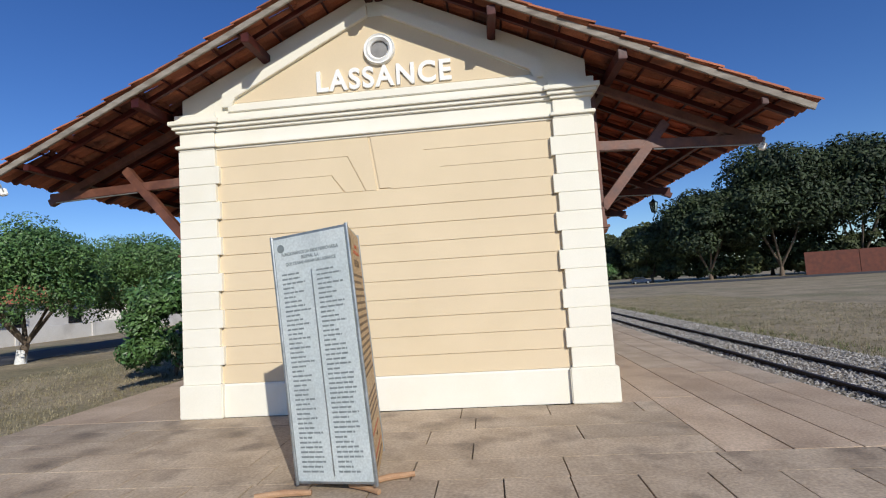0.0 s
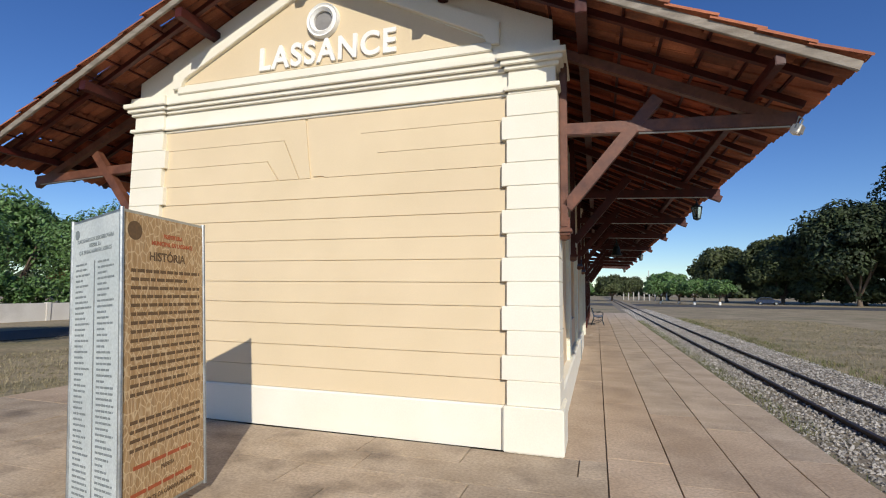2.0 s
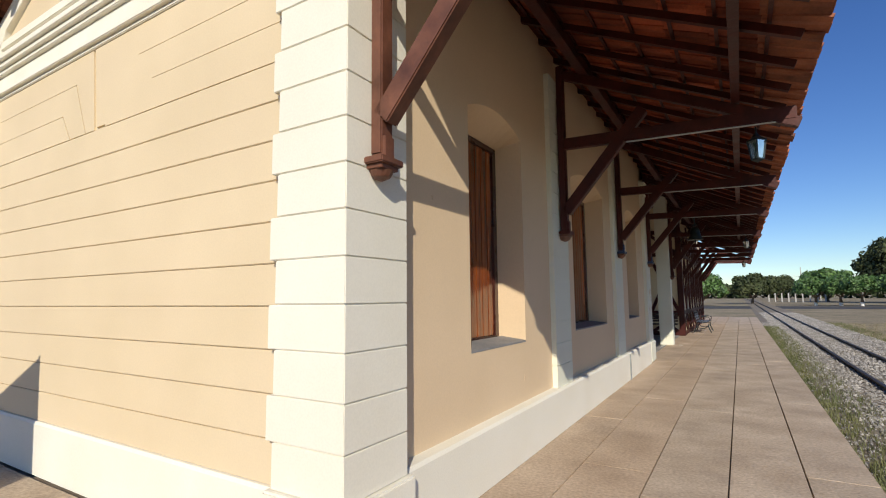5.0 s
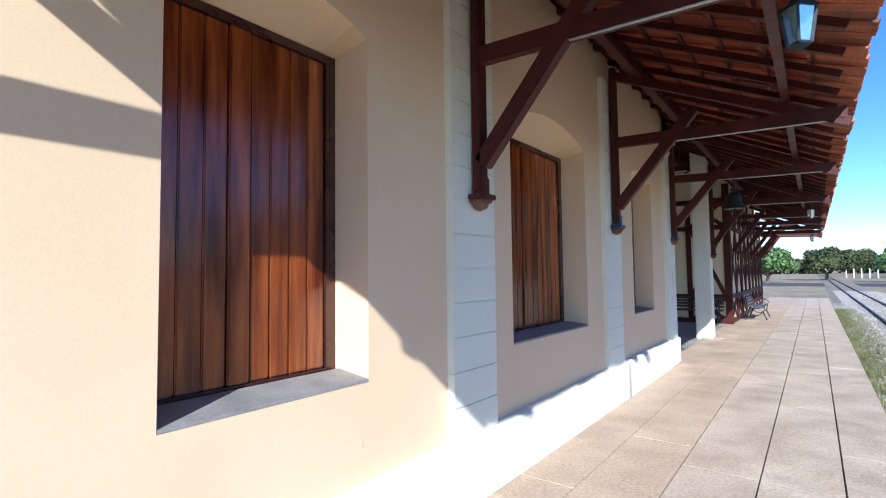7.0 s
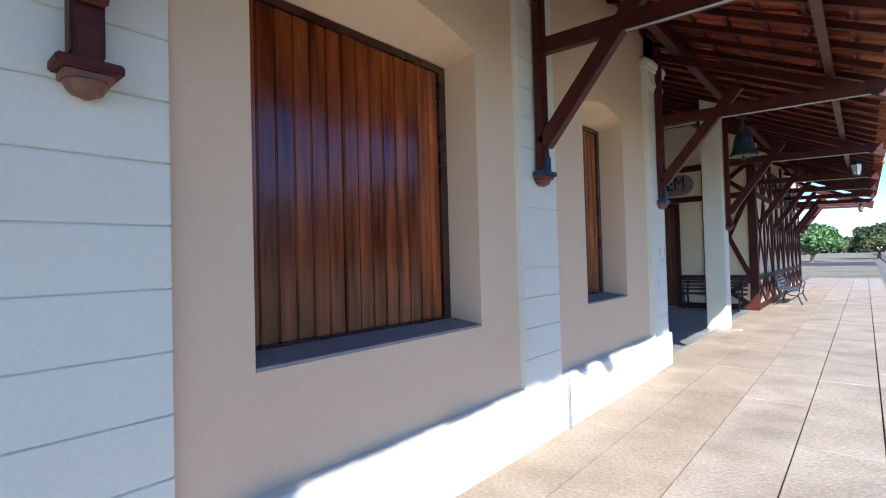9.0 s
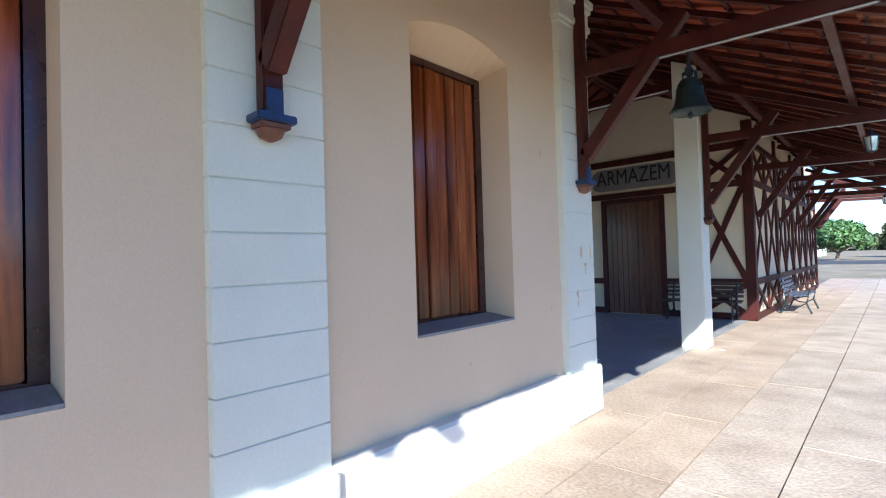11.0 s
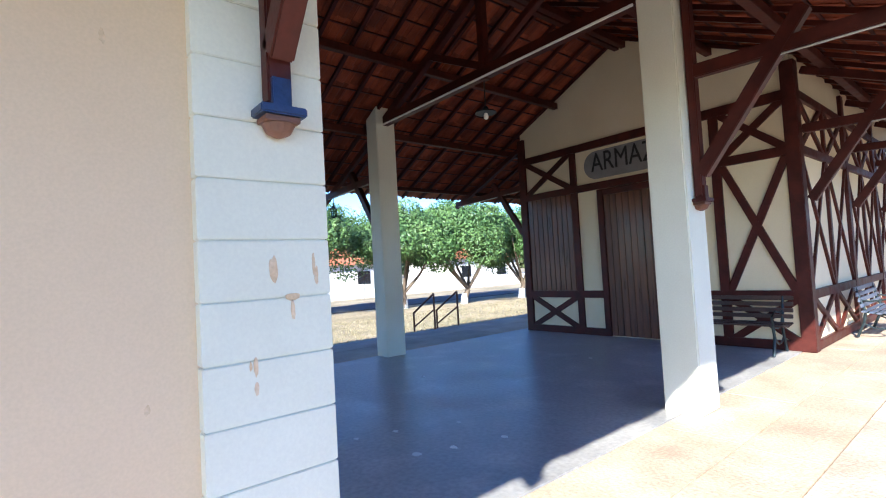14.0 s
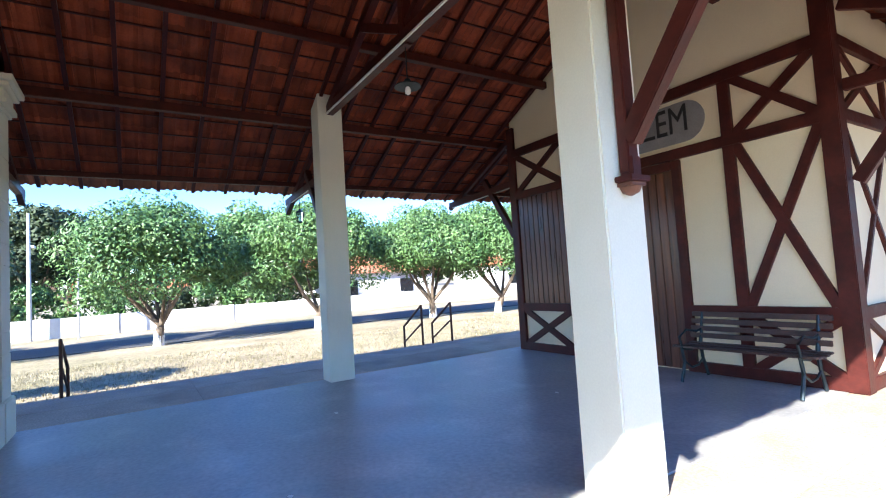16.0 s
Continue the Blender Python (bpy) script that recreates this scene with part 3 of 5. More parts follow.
part("ridge_tiles", ridge, M_TILE, roof)
for s in (-1, 1):
    # rake boards, purlins, rafters, battens
    part("rake_board", Mesh().beam(tile_at(s, 0.02, ROOF_Y0 + 0.03, -0.055), tile_at(s, LEN - 0.02, ROOF_Y0 + 0.03, -0.055), 0.03, 0.075), M_BOARD, roof, "weathered grey rake board", bevel=0.004)
    for d, yy in ((0.15, 0), (1.75, 0), (3.35, 0), (4.97, 0)):
        deep = 0.12 if d < 4 else 0.085
        part("purlin", Mesh().beam(tile_at(s, d, ROOF_Y0 + 0.06, -0.10 - deep / 2), tile_at(s, d, ROOF_Y1 - 0.05, -0.10 - deep / 2), deep * 0.85, deep), M_REDWOOD, roof, bevel=0.006)
    y = ROOF_Y0 + 0.30
    while y < ROOF_Y1:
        part("rafter", Mesh().beam(tile_at(s, 0.05, y, -0.075), tile_at(s, LEN - 0.10, y, -0.075), 0.05, 0.06), M_REDWOOD, roof)
        y += 0.52
    bt = Mesh()
    for d in rows_d:
        bt.beam(tile_at(s, d + 0.02, ROOF_Y0 + 0.05, -0.022), tile_at(s, d + 0.02, ROOF_Y1 - 0.05, -0.022), 0.028, 0.018)
    part("battens", bt, M_REDWOOD, roof)


# ---------- eaves brackets ----------
def bracket(s, y, xw, foot=2.17, material=M_REDWOOD, shoe=True, out=2.26):
    """Timber bracket on a wall face at xw: wall post, tie, strut, short king strut and corbel."""
    r = root("eaves_bracket", (xw, y, foot), "red-brown timber eaves bracket with strut and tie", "bracket", "eaves brackets")
    X = lambda d: xw + s * d
    tz = 3.17
    topz = roof_z(xw) - 0.22
    if shoe:
        part("wall_post", Mesh().box(min(X(0.0), X(0.075)), max(X(0.0), X(0.075)), y - 0.05, y + 0.05, foot, topz), material, r, bevel=0.008)
    part("tie", Mesh().beam((X(0.02), y, tz), (X(out), y, tz - 0.08), 0.09, 0.125), material, r, bevel=0.008)
    # Pale tube added to draw the light bounced onto the tie's underside.
    part("conduit", Mesh().tube([(X(0.75), y - 0.03, tz - 0.098), (X(out - 0.05), y - 0.03, tz - 0.146)], [0.009] * 2, 6), M_ALU, r, "added pale strip for the tie's lit lower edge")
    part("strut", Mesh().beam((X(0.06), y, foot + 0.20), (X(0.93), y, tz + 0.24), 0.10, 0.12), material, r, bevel=0.008)
    part("rafter", Mesh().beam((X(0.05), y, roof_z(X(0.05)) - 0.30), (X(out + 0.02), y, roof_z(X(out + 0.02)) - 0.25), 0.08, 0.10), material, r, bevel=0.006)
    if shoe:
        part("shoe", Mesh().box(min(X(0.0), X(0.092)), max(X(0.0), X(0.092)), y - 0.04, y + 0.04, foot - 0.017, foot + 0.10), M_BLUEIRON if 6 < y < 14 else material, r, "painted foot of the post", bevel=0.004)
        part("plate", Mesh().box(min(X(-0.01), X(0.13)), max(X(-0.01), X(0.115)), y - 0.095, y + 0.095, foot - 0.055, foot - 0.018), M_BLUEIRON if 6 < y < 14 else material, r, "dark painted corbel plate", bevel=0.006)
        part("corbel", Mesh().box(min(X(-0.01), X(0.11)), max(X(-0.01), X(0.095)), y - 0.072, y + 0.072, foot - 0.08, foot - 0.056)
             .lathe((X(0.035), y, foot - 0.135), [(0.012, 0.0), (0.05, 0.018), (0.068, 0.054)], 14), M_BEAM, r, "brown rounded corbel", bevel=0.003)
    return r


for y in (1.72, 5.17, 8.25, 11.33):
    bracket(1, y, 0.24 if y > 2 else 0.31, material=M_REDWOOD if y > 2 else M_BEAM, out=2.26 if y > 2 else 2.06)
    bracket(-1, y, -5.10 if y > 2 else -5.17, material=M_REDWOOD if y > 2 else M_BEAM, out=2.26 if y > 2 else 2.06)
COLY = 15.32
bracket(1, COLY, 0.25, foot=2.0)
bracket(-1, COLY, -5.23, foot=2.0)
for y in (19.0, 21.7, 24.3, 26.8, 28.1, 29.4):
    bracket(1, y, ARM_E + 0.03, foot=1.95, shoe=False)
    bracket(-1, y, ARM_W - 0.03, foot=1.95, shoe=False)

# ---------- open hall: columns and truss ----------
for nm, xa, xb in (("column", -0.11, 0.24), ("column", -5.22, -4.88)):
    c = root(nm, ((xa + xb) / 2, COLY, 0), "square pale cream painted column of the open hall", "column", "hall columns", "structure")
    part("shaft", Mesh().prism([(xa, 0), (xb, 0), (xb, roof_z(xb) - 0.06), (xa, roof_z(xa) - 0.06)], "y", COLY - 0.19, COLY + 0.19), M_CREAM_COOL, c, bevel=0.012)
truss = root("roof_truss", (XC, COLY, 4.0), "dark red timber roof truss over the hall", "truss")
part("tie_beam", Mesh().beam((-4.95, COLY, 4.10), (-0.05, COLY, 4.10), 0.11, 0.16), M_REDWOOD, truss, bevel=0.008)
part("king_post", Mesh().box(XC - 0.06, XC + 0.06, COLY - 0.055, COLY + 0.055, 4.0, RIDGE - 0.2), M_REDWOOD, truss, bevel=0.008)
for s in (-1, 1):
    part("principal_rafter", Mesh().beam((XC + s * 2.6, COLY, roof_z(XC + 2.6) - 0.30), (XC, COLY, RIDGE - 0.30), 0.10, 0.14), M_REDWOOD, truss, bevel=0.008)
    part("web_strut", Mesh().beam((XC + s * 0.06, COLY, 4.22), (XC + s * 1.1, COLY, roof_z(XC + 1.1) - 0.34), 0.09, 0.10), M_REDWOOD, truss, bevel=0.006)
# White strip added for the sunlight along the tie beam's lower edge.
part("conduit", Mesh().box(-4.85, XC + 2.2, COLY - 0.075, COLY - 0.057, 4.018, 4.042), M_WHITE, truss, "added white strip for the tie's sunlit edge")
pend = root("pendant_lamp", (XC - 0.02, COLY, 3.55), "small hanging lamp with a dark shade", "lamp")
part("cord", Mesh().tube([(XC - 0.02, COLY, 4.05), (XC - 0.02, COLY, 3.6)], [0.008, 0.008], 6), M_BLACK, pend)
part("shade", Mesh().lathe((XC - 0.02, COLY, 3.55), [(0.15, 0.0), (0.14, 0.015), (0.05, 0.05), (0.03, 0.09)], 18), M_IRON, pend, smooth=True)
part("bulb", Mesh().lathe((XC - 0.02, COLY, 3.46), [(0.005, 0.0), (0.03, 0.02), (0.035, 0.05), (0.02, 0.095)], 14), M_WHITE, pend, "white bulb", smooth=True)

# ---------- timber-framed warehouse ----------
wa = thing("warehouse_wall_south", gable(ARM_S + 0.03, ARM_S + 0.25, ARM_W + 0.03, ARM_E - 0.03, 0), M_INFILL, "cream infill gable wall with dark red timber framing", "wall", kind="structure")
we = thing("warehouse_wall_east", Mesh().box(ARM_E - 0.25, ARM_E - 0.03, ARM_S + 0.25, ARM_N, 0, roof_z(ARM_E) - 0.05), M_INFILL, "cream infill side wall with dark red timber lattice", "wall", kind="structure")
thing("warehouse_wall_west", Mesh().box(ARM_W + 0.03, ARM_W + 0.25, ARM_S + 0.25, ARM_N, 0, roof_z(ARM_E) - 0.05), M_INFILL, "cream infill side wall", "wall", kind="structure")
thing("warehouse_wall_north", gable(ARM_N, ARM_N + 0.2, ARM_W + 0.03, ARM_E - 0.03, 0), M_INFILL, "cream infill gable wall", "wall", kind="structure")
H1, H2, RAIL = 3.70, 2.89, 0.80


def stud(parent, plane, a, z0, c, z1, w, proud=0.0):
    """A timber in a wall face, from (a, z0) to (c, z1); plane: south or east face."""
    if plane == "s":
        p, q, up = (a, ARM_S + 0.02 - proud, z0), (c, ARM_S + 0.02 - proud, z1), (0, 1, 0)
    else:
        p, q, up = (ARM_E - 0.02 + proud, a, z0), (ARM_E - 0.02 + proud, c, z1), (1, 0, 0)
    part("timber", Mesh().beam(p, q, w, 0.07, up), M_REDWOOD, parent, bevel=0.006)


for x in (ARM_E - 0.06, ARM_W + 0.06):
    part("post", Mesh().box(x - 0.09, x + 0.09, ARM_S - 0.025, ARM_S + 0.16, 0, roof_z(x) - 0.2), M_REDWOOD, wa, bevel=0.008)
for x in (-3.58, -0.90):
    stud(wa, "s", x, 0.1, x, H1, 0.14)
for z, w in ((H1, 0.15), (H2, 0.14), (0.075, 0.14)):
    for xa, xb in (((-4.84, 0.09),) if z > 1 else ((-4.84, -3.02), (-1.56, 0.09))):
        stud(wa, "s", xa, z, xb, z, w, 0.008)
for xa, xb in ((-4.84, -3.02), (-1.56, 0.09)):
    stud(wa, "s", xa, RAIL, xb, RAIL, 0.14, 0.008)
for xa, xb in ((-4.80, -3.65), (-0.83, 0.05)):
    for z0, z1 in ((H2 + 0.05, H1 - 0.05), (0.12, RAIL - 0.05)) + (((RAIL + 0.05, H2 - 0.05),) if xa > -2 else ()):
        stud(wa, "s", xa, z0, xb, z1, 0.11, -0.006)
        stud(wa, "s", xa, z1, xb, z0, 0.11, -0.002)
# door of the warehouse and the shutter beside it
door = root("door_1", (-2.35, ARM_S, 0), "dark boarded wooden double door, closed", "door", kind="structure")
part("door_frame", Mesh().box(-3.06, -2.94, ARM_S - 0.02, ARM_S + 0.1, 0, H2 - 0.08).box(-1.66, -1.54, ARM_S - 0.02, ARM_S + 0.1, 0, H2 - 0.08).box(-2.94, -1.66, ARM_S - 0.02, ARM_S + 0.1, H2 - 0.20, H2 - 0.08), M_REDWOOD, door, bevel=0.006)
for k in range(10):
    x0 = -2.94 + 0.128 * k
    part("plank", Mesh().box(x0 + 0.003, x0 + 0.125, ARM_S + 0.01 - 0.012 * (k == 5), ARM_S + 0.05, 0.02, H2 - 0.2), M_DOORWOOD, door, bevel=0.006)
shut = root("window_4", (-4.3, ARM_S, 0.9), "dark varnished boarded shutter, closed", "window", kind="structure")
for k in range(9):
    x0 = -4.79 + 1.13 / 9 * k
    part("plank", Mesh().box(x0 + 0.003, x0 + 0.120, ARM_S + 0.005, ARM_S + 0.05, RAIL + 0.07, H2 - 0.07), M_DOORWOOD, shut, bevel=0.006)
# name plate over the door
plate = root("warehouse_sign", (-2.33, ARM_S, 3.24), "grey rounded plate with dark capital letters on the wall", "sign")
cap = [(-1.43 + 0.27 * math.cos(a), 3.30 + 0.27 * math.sin(a)) for a in [(-0.5 + i / 12) * math.pi for i in range(13)]]
cap += [(-3.05 - 0.27 * math.cos(a), 3.30 - 0.27 * math.sin(a)) for a in [(-0.5 + i / 12) * math.pi for i in range(13)]]
part("plate", Mesh().prism(cap, "y", ARM_S + 0.016, ARM_S + 0.034), M_GREYSIGN, plate)
text_mesh("letters", "ARMAZEM", 0.52, 0.006, M_BLACK, pose(-2.26, ARM_S + 0.010, 3.33, 90, 0, 0), plate, bold=0.0, squeeze=0.74)
# side frame
posts_e = [ARM_S + 0.1, 21.7, 24.2, 26.8, ARM_N - 0.1]
for y in posts_e[1:]:
    stud(we, "e", y, 0.05, y, roof_z(ARM_E) - 0.2, 0.17, 0.012)
for z in (H1, H2, RAIL, 0.075):
    stud(we, "e", ARM_S + 0.1, z, ARM_N - 0.1, z, 0.13, 0.006)
for a, c in zip(posts_e, posts_e[1:]):
    n = max(1, round((c - a) / 1.1))
    for k in range(n):
        p, q = a + (c - a) * k / n, a + (c - a) * (k + 1) / n
        if k:
            stud(we, "e", p, 0.1, p, H1, 0.10, 0.0)
        for z0, z1 in ((H2, H1), (RAIL, H2), (0.1, RAIL)):
            thick = 0.055 if z0 == RAIL else 0.085
            stud(we, "e", p, z0, q, z1, thick, -0.008)
            stud(we, "e", p, z1, q, z0, thick, -0.004)


# ---------- benches ----------
def bench(name, material, label):
    """Slatted bench with two cast-iron ends, 1.5 m long, its back along +y."""
    r = root(name, (0, 0, 0), label, "bench", "platform benches")
    for x in (-0.62, 0.62):
        e = Mesh()
        e.tube([(x, 0.26, 0.80), (x, 0.20, 0.55), (x, 0.16, 0.42), (x, 0.19, 0.25), (x, 0.28, 0.02)], [0.016, 0.02, 0.024, 0.02, 0.02], 8)
        e.tube([(x, 0.16, 0.42), (x, -0.05, 0.38), (x, -0.24, 0.41), (x, -0.20, 0.25), (x, -0.29, 0.02)], [0.02, 0.018, 0.022, 0.02, 0.02], 8)
        e.tube([(x, -0.22, 0.41), (x, -0.27, 0.55), (x, -0.12, 0.62), (x, 0.10, 0.58), (x, 0.21, 0.60)], [0.014] * 5, 8)
        e.tube([(x, -0.18, 0.24), (x, -0.05, 0.16), (x, 0.08, 0.17), (x, 0.20, 0.24)], [0.013] * 4, 8)
        part("end_frame", e, M_IRON, r, "scrolled dark cast-iron end", smooth=True)
    for k in range(5):
        y = -0.23 + 0.09 * k
        part("slat", Mesh().box(-0.75, 0.75, y, y + 0.065, 0.415 - 0.012 * (2 - abs(k - 2)), 0.440 - 0.012 * (2 - abs(k - 2))), material, r, bevel=0.006)
    for k in range(4):
        z = 0.52 + 0.085 * k
        y = 0.185 + 0.025 * k
        part("slat", Mesh().beam((-0.75, y, z), (0.75, y, z), 0.025, 0.06), material, r, bevel=0.006)
    return r


b1 = bench("bench", M_BENCHDARK, "dark slatted bench with cast-iron ends against the warehouse wall")
b1.matrix_basis = pose(-0.72, 18.50, 0)
b2 = bench("bench", M_BENCHBLUE, "blue-grey slatted bench with iron ends on the platform")
b2.matrix_basis = pose(0.66, 21.15, 0, 0, 0, 90)


# ---------- lanterns and bell ----------
def lantern(x, y, z, hook):
    r = root("hanging_lantern", (x, y, z), "black iron four-sided hanging lantern with pale glass", "lantern", "eaves lanterns")
    part("hanger", Mesh().tube([(x, y, z + 0.20), (x, y, z + (hook - z) / 0.8)], [0.011, 0.011], 6), M_IRON, r)
    part("cap", Mesh().lathe((x, y, z + 0.11), [(0.11, 0.0), (0.105, 0.012), (0.045, 0.05), (0.016, 0.10)], 4), M_IRON, r)
    part("base", Mesh().lathe((x, y, z - 0.12), [(0.014, -0.03), (0.066, 0.0), (0.066, 0.016)], 4), M_IRON, r)
    for i in range(4):
        a, c = math.pi / 2 * i, math.pi / 2 * (i + 1)
        p, q = (math.cos(a), math.sin(a)), (math.cos(c), math.sin(c))
        part("bar", Mesh().beam((x + 0.062 * p[0], y + 0.062 * p[1], z - 0.112), (x + 0.095 * p[0], y + 0.095 * p[1], z + 0.112), 0.016, 0.016), M_IRON, r)
        g = Mesh().add([(x + 0.058 * p[0], y + 0.058 * p[1], z - 0.108), (x + 0.058 * q[0], y + 0.058 * q[1], z - 0.108),
                        (x + 0.090 * q[0], y + 0.090 * q[1], z + 0.11), (x + 0.090 * p[0], y + 0.090 * p[1], z + 0.11)], [(0, 1, 2, 3)])
        part("pane", g, M_GLASS, r)
    r.scale = (0.8, 0.8, 0.8)
    return r


for y in (5.17, 15.5, 26.3):
    lantern(2.17, y, 2.79, 3.02)
    lantern(-7.3, y, 2.79, 3.1)


def floodlight(x, y, z, rz):
    r = root("floodlight", (0, 0, 0), "small white floodlight fixed under the roof edge", "floodlight", "roof floodlights")
    part("housing", Mesh().box(-0.06, 0.06, -0.04, 0.04, -0.045, 0.045), M_WHITE, r, bevel=0.012)
    part("lens", Mesh().box(-0.048, 0.048, -0.046, -0.038, -0.034, 0.034), M_GREYSIGN, r, "grey glass front")
    part("stirrup", Mesh().tube([(-0.066, 0, 0), (-0.066, 0, 0.10), (0.066, 0, 0.10), (0.066, 0, 0)], [0.008] * 4, 6), M_ALU, r)
    r.matrix_basis = pose(x, y, z, 20, 0, rz)


floodlight(XC + 0.02, ROOF_Y0 + 0.05, RIDGE - 0.26, 0)
floodlight(2.38, 1.72, 3.0, 60)
floodlight(-7.22, ROOF_Y0 + 0.15, 3.05, -40)
BX, BZ = 1.20, 2.575
bell = root("station_bell", (BX, 11.33, BZ), "green-patinated bronze station bell hung from the tie", "bell")
part("bell_body", Mesh().lathe((BX, 11.33, BZ), [(0.125, 0.012), (0.150, 0.0), (0.156, 0.012), (0.140, 0.035), (0.118, 0.075), (0.104, 0.13), (0.096, 0.19), (0.086, 0.235), (0.062, 0.268), (0.02, 0.285)], 36), M_BRONZE, bell, smooth=True)
part("moulding_ring", Mesh().lathe((BX, 11.33, BZ + 0.19), [(0.092, -0.006), (0.101, 0.0), (0.097, 0.010)], 36), M_BRONZE, bell, smooth=True)
part("yoke", Mesh().box(BX - 0.022, BX + 0.022, 11.30, 11.36, BZ + 0.30, BZ + 0.36).tube([(BX, 11.33, BZ + 0.27), (BX, 11.33, BZ + 0.52)], [0.015] * 2, 8)
     .tube([(BX - 0.05, 11.33, BZ + 0.265), (BX - 0.045, 11.33, BZ + 0.32), (BX, 11.33, BZ + 0.345), (BX + 0.045, 11.33, BZ + 0.32), (BX + 0.05, 11.33, BZ + 0.265)], [0.013] * 5, 8), M_IRON, bell)
part("clapper", Mesh().tube([(BX, 11.33, BZ + 0.2), (BX, 11.33, BZ - 0.01)], [0.007] * 2, 6).lathe((BX, 11.33, BZ - 0.045), [(0.008, 0), (0.02, 0.015), (0.02, 0.035), (0.008, 0.05)], 10), M_IRON, bell)

# ---------- three-sided memorial pillar with text panels ----------
SB, ST = 0.09, 2.03
CL, CM, CB = Vector((-0.68, 0.19, 0)), Vector((0.0, 0.0, 0)), Vector((-0.13, 0.80, 0))
box = root("memorial_pillar", (0, 0, 0), "leaning three-sided pillar with pale and tan text panels", "sign")
part("body", Mesh().prism([CL.xy, CM.xy, CB.xy], "z", SB, ST), M_ALU, box)
for c in (CL, CM, CB):
    part("corner_strip", Mesh().tube([(c.x, c.y, SB - 0.01), (c.x, c.y, ST + 0.008)], [0.014, 0.014], 8), M_ALU, box, "dull metal corner strip")


def face_frame(a, c):
    """Frame of a face: x along the edge from a to c, y up, z outwards; with the face's width."""
    d = (c - a).normalized()
    n = d.cross(Vector((0, 0, 1)))
    m = Matrix(((d.x, 0, n.x, a.x), (d.y, 0, n.y, a.y), (0, 1, 0, 0), (0, 0, 0, 1)))
    return m, (c - a).length


def on_face(name, b, m, material, label="", kind=""):
    me = data_of(name, b, material)
    me.transform(m)
    o = new(name, me)
    o.parent = box
    return tagged(o, label, kind=kind)


mf, wf = face_frame(CL, CM)
ms, ws = face_frame(CM, CB)
mb, wb = face_frame(CB, CL)
on_face("name_panel", Mesh().box(0.02, wf - 0.02, SB + 0.02, ST - 0.02, -0.005, 0.006), mf, M_PANELBLUE, "pale blue-grey name panel")
on_face("text_panel", Mesh().box(0.02, ws - 0.02, SB + 0.02, ST - 0.02, -0.005, 0.006), ms, M_PANELTAN, "peeling tan text panel")
on_face("back_panel", Mesh().box(0.02, wb - 0.02, SB + 0.02, ST - 0.02, -0.005, 0.006), mb, M_PANELBLUE)
on_face("divider", Mesh().box(wf / 2 - 0.004, wf / 2 + 0.006, SB + 0.06, ST - 0.30, 0.006, 0.009), mf, M_ALU)
r2 = random.Random(11)


def words(b, u0, u1, v, h, lo, hi, gap):
    u = u0
    while u < u1:
        l = r2.uniform(lo, hi)
        b.box(u, min(u + l, u1), v, v + h, 0.0055, 0.0072)
        u += l + gap


ink = Mesh()
for v, line in ((ST - 0.165, "FUNCIONÁRIOS DA REDE FERROVIÁRIA"), (ST - 0.205, "FEDERAL S.A"), (ST - 0.245, "QUE TRABALHARAM EM LASSANCE")):
    text_mesh("heading", line, 0.036, 0.001, M_INKGREY, mf @ pose(wf / 2, v + 0.012, 0.0065), box, bold=0.001, squeeze=0.82)
for u in (0.07, wf / 2 + 0.045):
    for k in range(43):
        words(ink, u, u + r2.uniform(0.10, 0.24), ST - 0.32 - k * 0.0365, 0.014, 0.03, 0.07, 0.008)
on_face("name_line", ink, mf, M_INKGREY, "rows of faded grey lettering", "stuff")
on_face("emblem", Mesh().lathe((0.085, ST - 0.10, 0.0055), [(0.034, 0.0), (0.034, 0.002), (0.02, 0.002)], 20), mf, M_INKGREY)
brown, red = Mesh(), Mesh()
for k in range(21):
    if k not in (15, 16):
        words(brown, 0.07, ws - (0.06 if r2.random() < 0.8 else 0.2), ST - 0.40 - k * 0.056, 0.022, 0.03, 0.09, 0.012)
for v, a, c in ((SB + 0.31, 0.10, 0.64), (SB + 0.15, 0.08, 0.66)):
    words(red, a, c, v, 0.024, 0.05, 0.14, 0.014)
for v, u, line, size, ink_m in ((ST - 0.14, 0.46, "PREFEITURA", 0.042, M_INKRED), (ST - 0.195, 0.46, "MUNICIPAL DE LASSANCE", 0.042, M_INKRED),
                                (SB + 0.26, ws / 2, "PREFEITA", 0.036, M_INKBROWN), (SB + 0.095, ws / 2, "PRESIDENTE DA CÂMARA MUNICIPAL", 0.040, M_INKBROWN)):
    text_mesh("heading", line, size, 0.001, ink_m, ms @ pose(u, v, 0.0065), box, bold=0.001, squeeze=0.86)
on_face("text_line", brown, ms, M_INKBROWN, "rows of dark brown lettering", "stuff")
on_face("red_line", red, ms, M_INKRED, "red lettering", "stuff")
text_mesh("heading", "HISTÓRIA", 0.082, 0.001, M_INKBROWN, ms @ pose(ws / 2, ST - 0.29, 0.0065), box, bold=0.002)
on_face("crest", Mesh().lathe((0.10, ST - 0.13, 0.0055), [(0.062, 0.0), (0.062, 0.002), (0.034, 0.002)], 20), ms, M_INKBROWN, "round brown crest")
box.matrix_basis = pose(-2.05, -1.0, 0, 0, -4.2, 0)
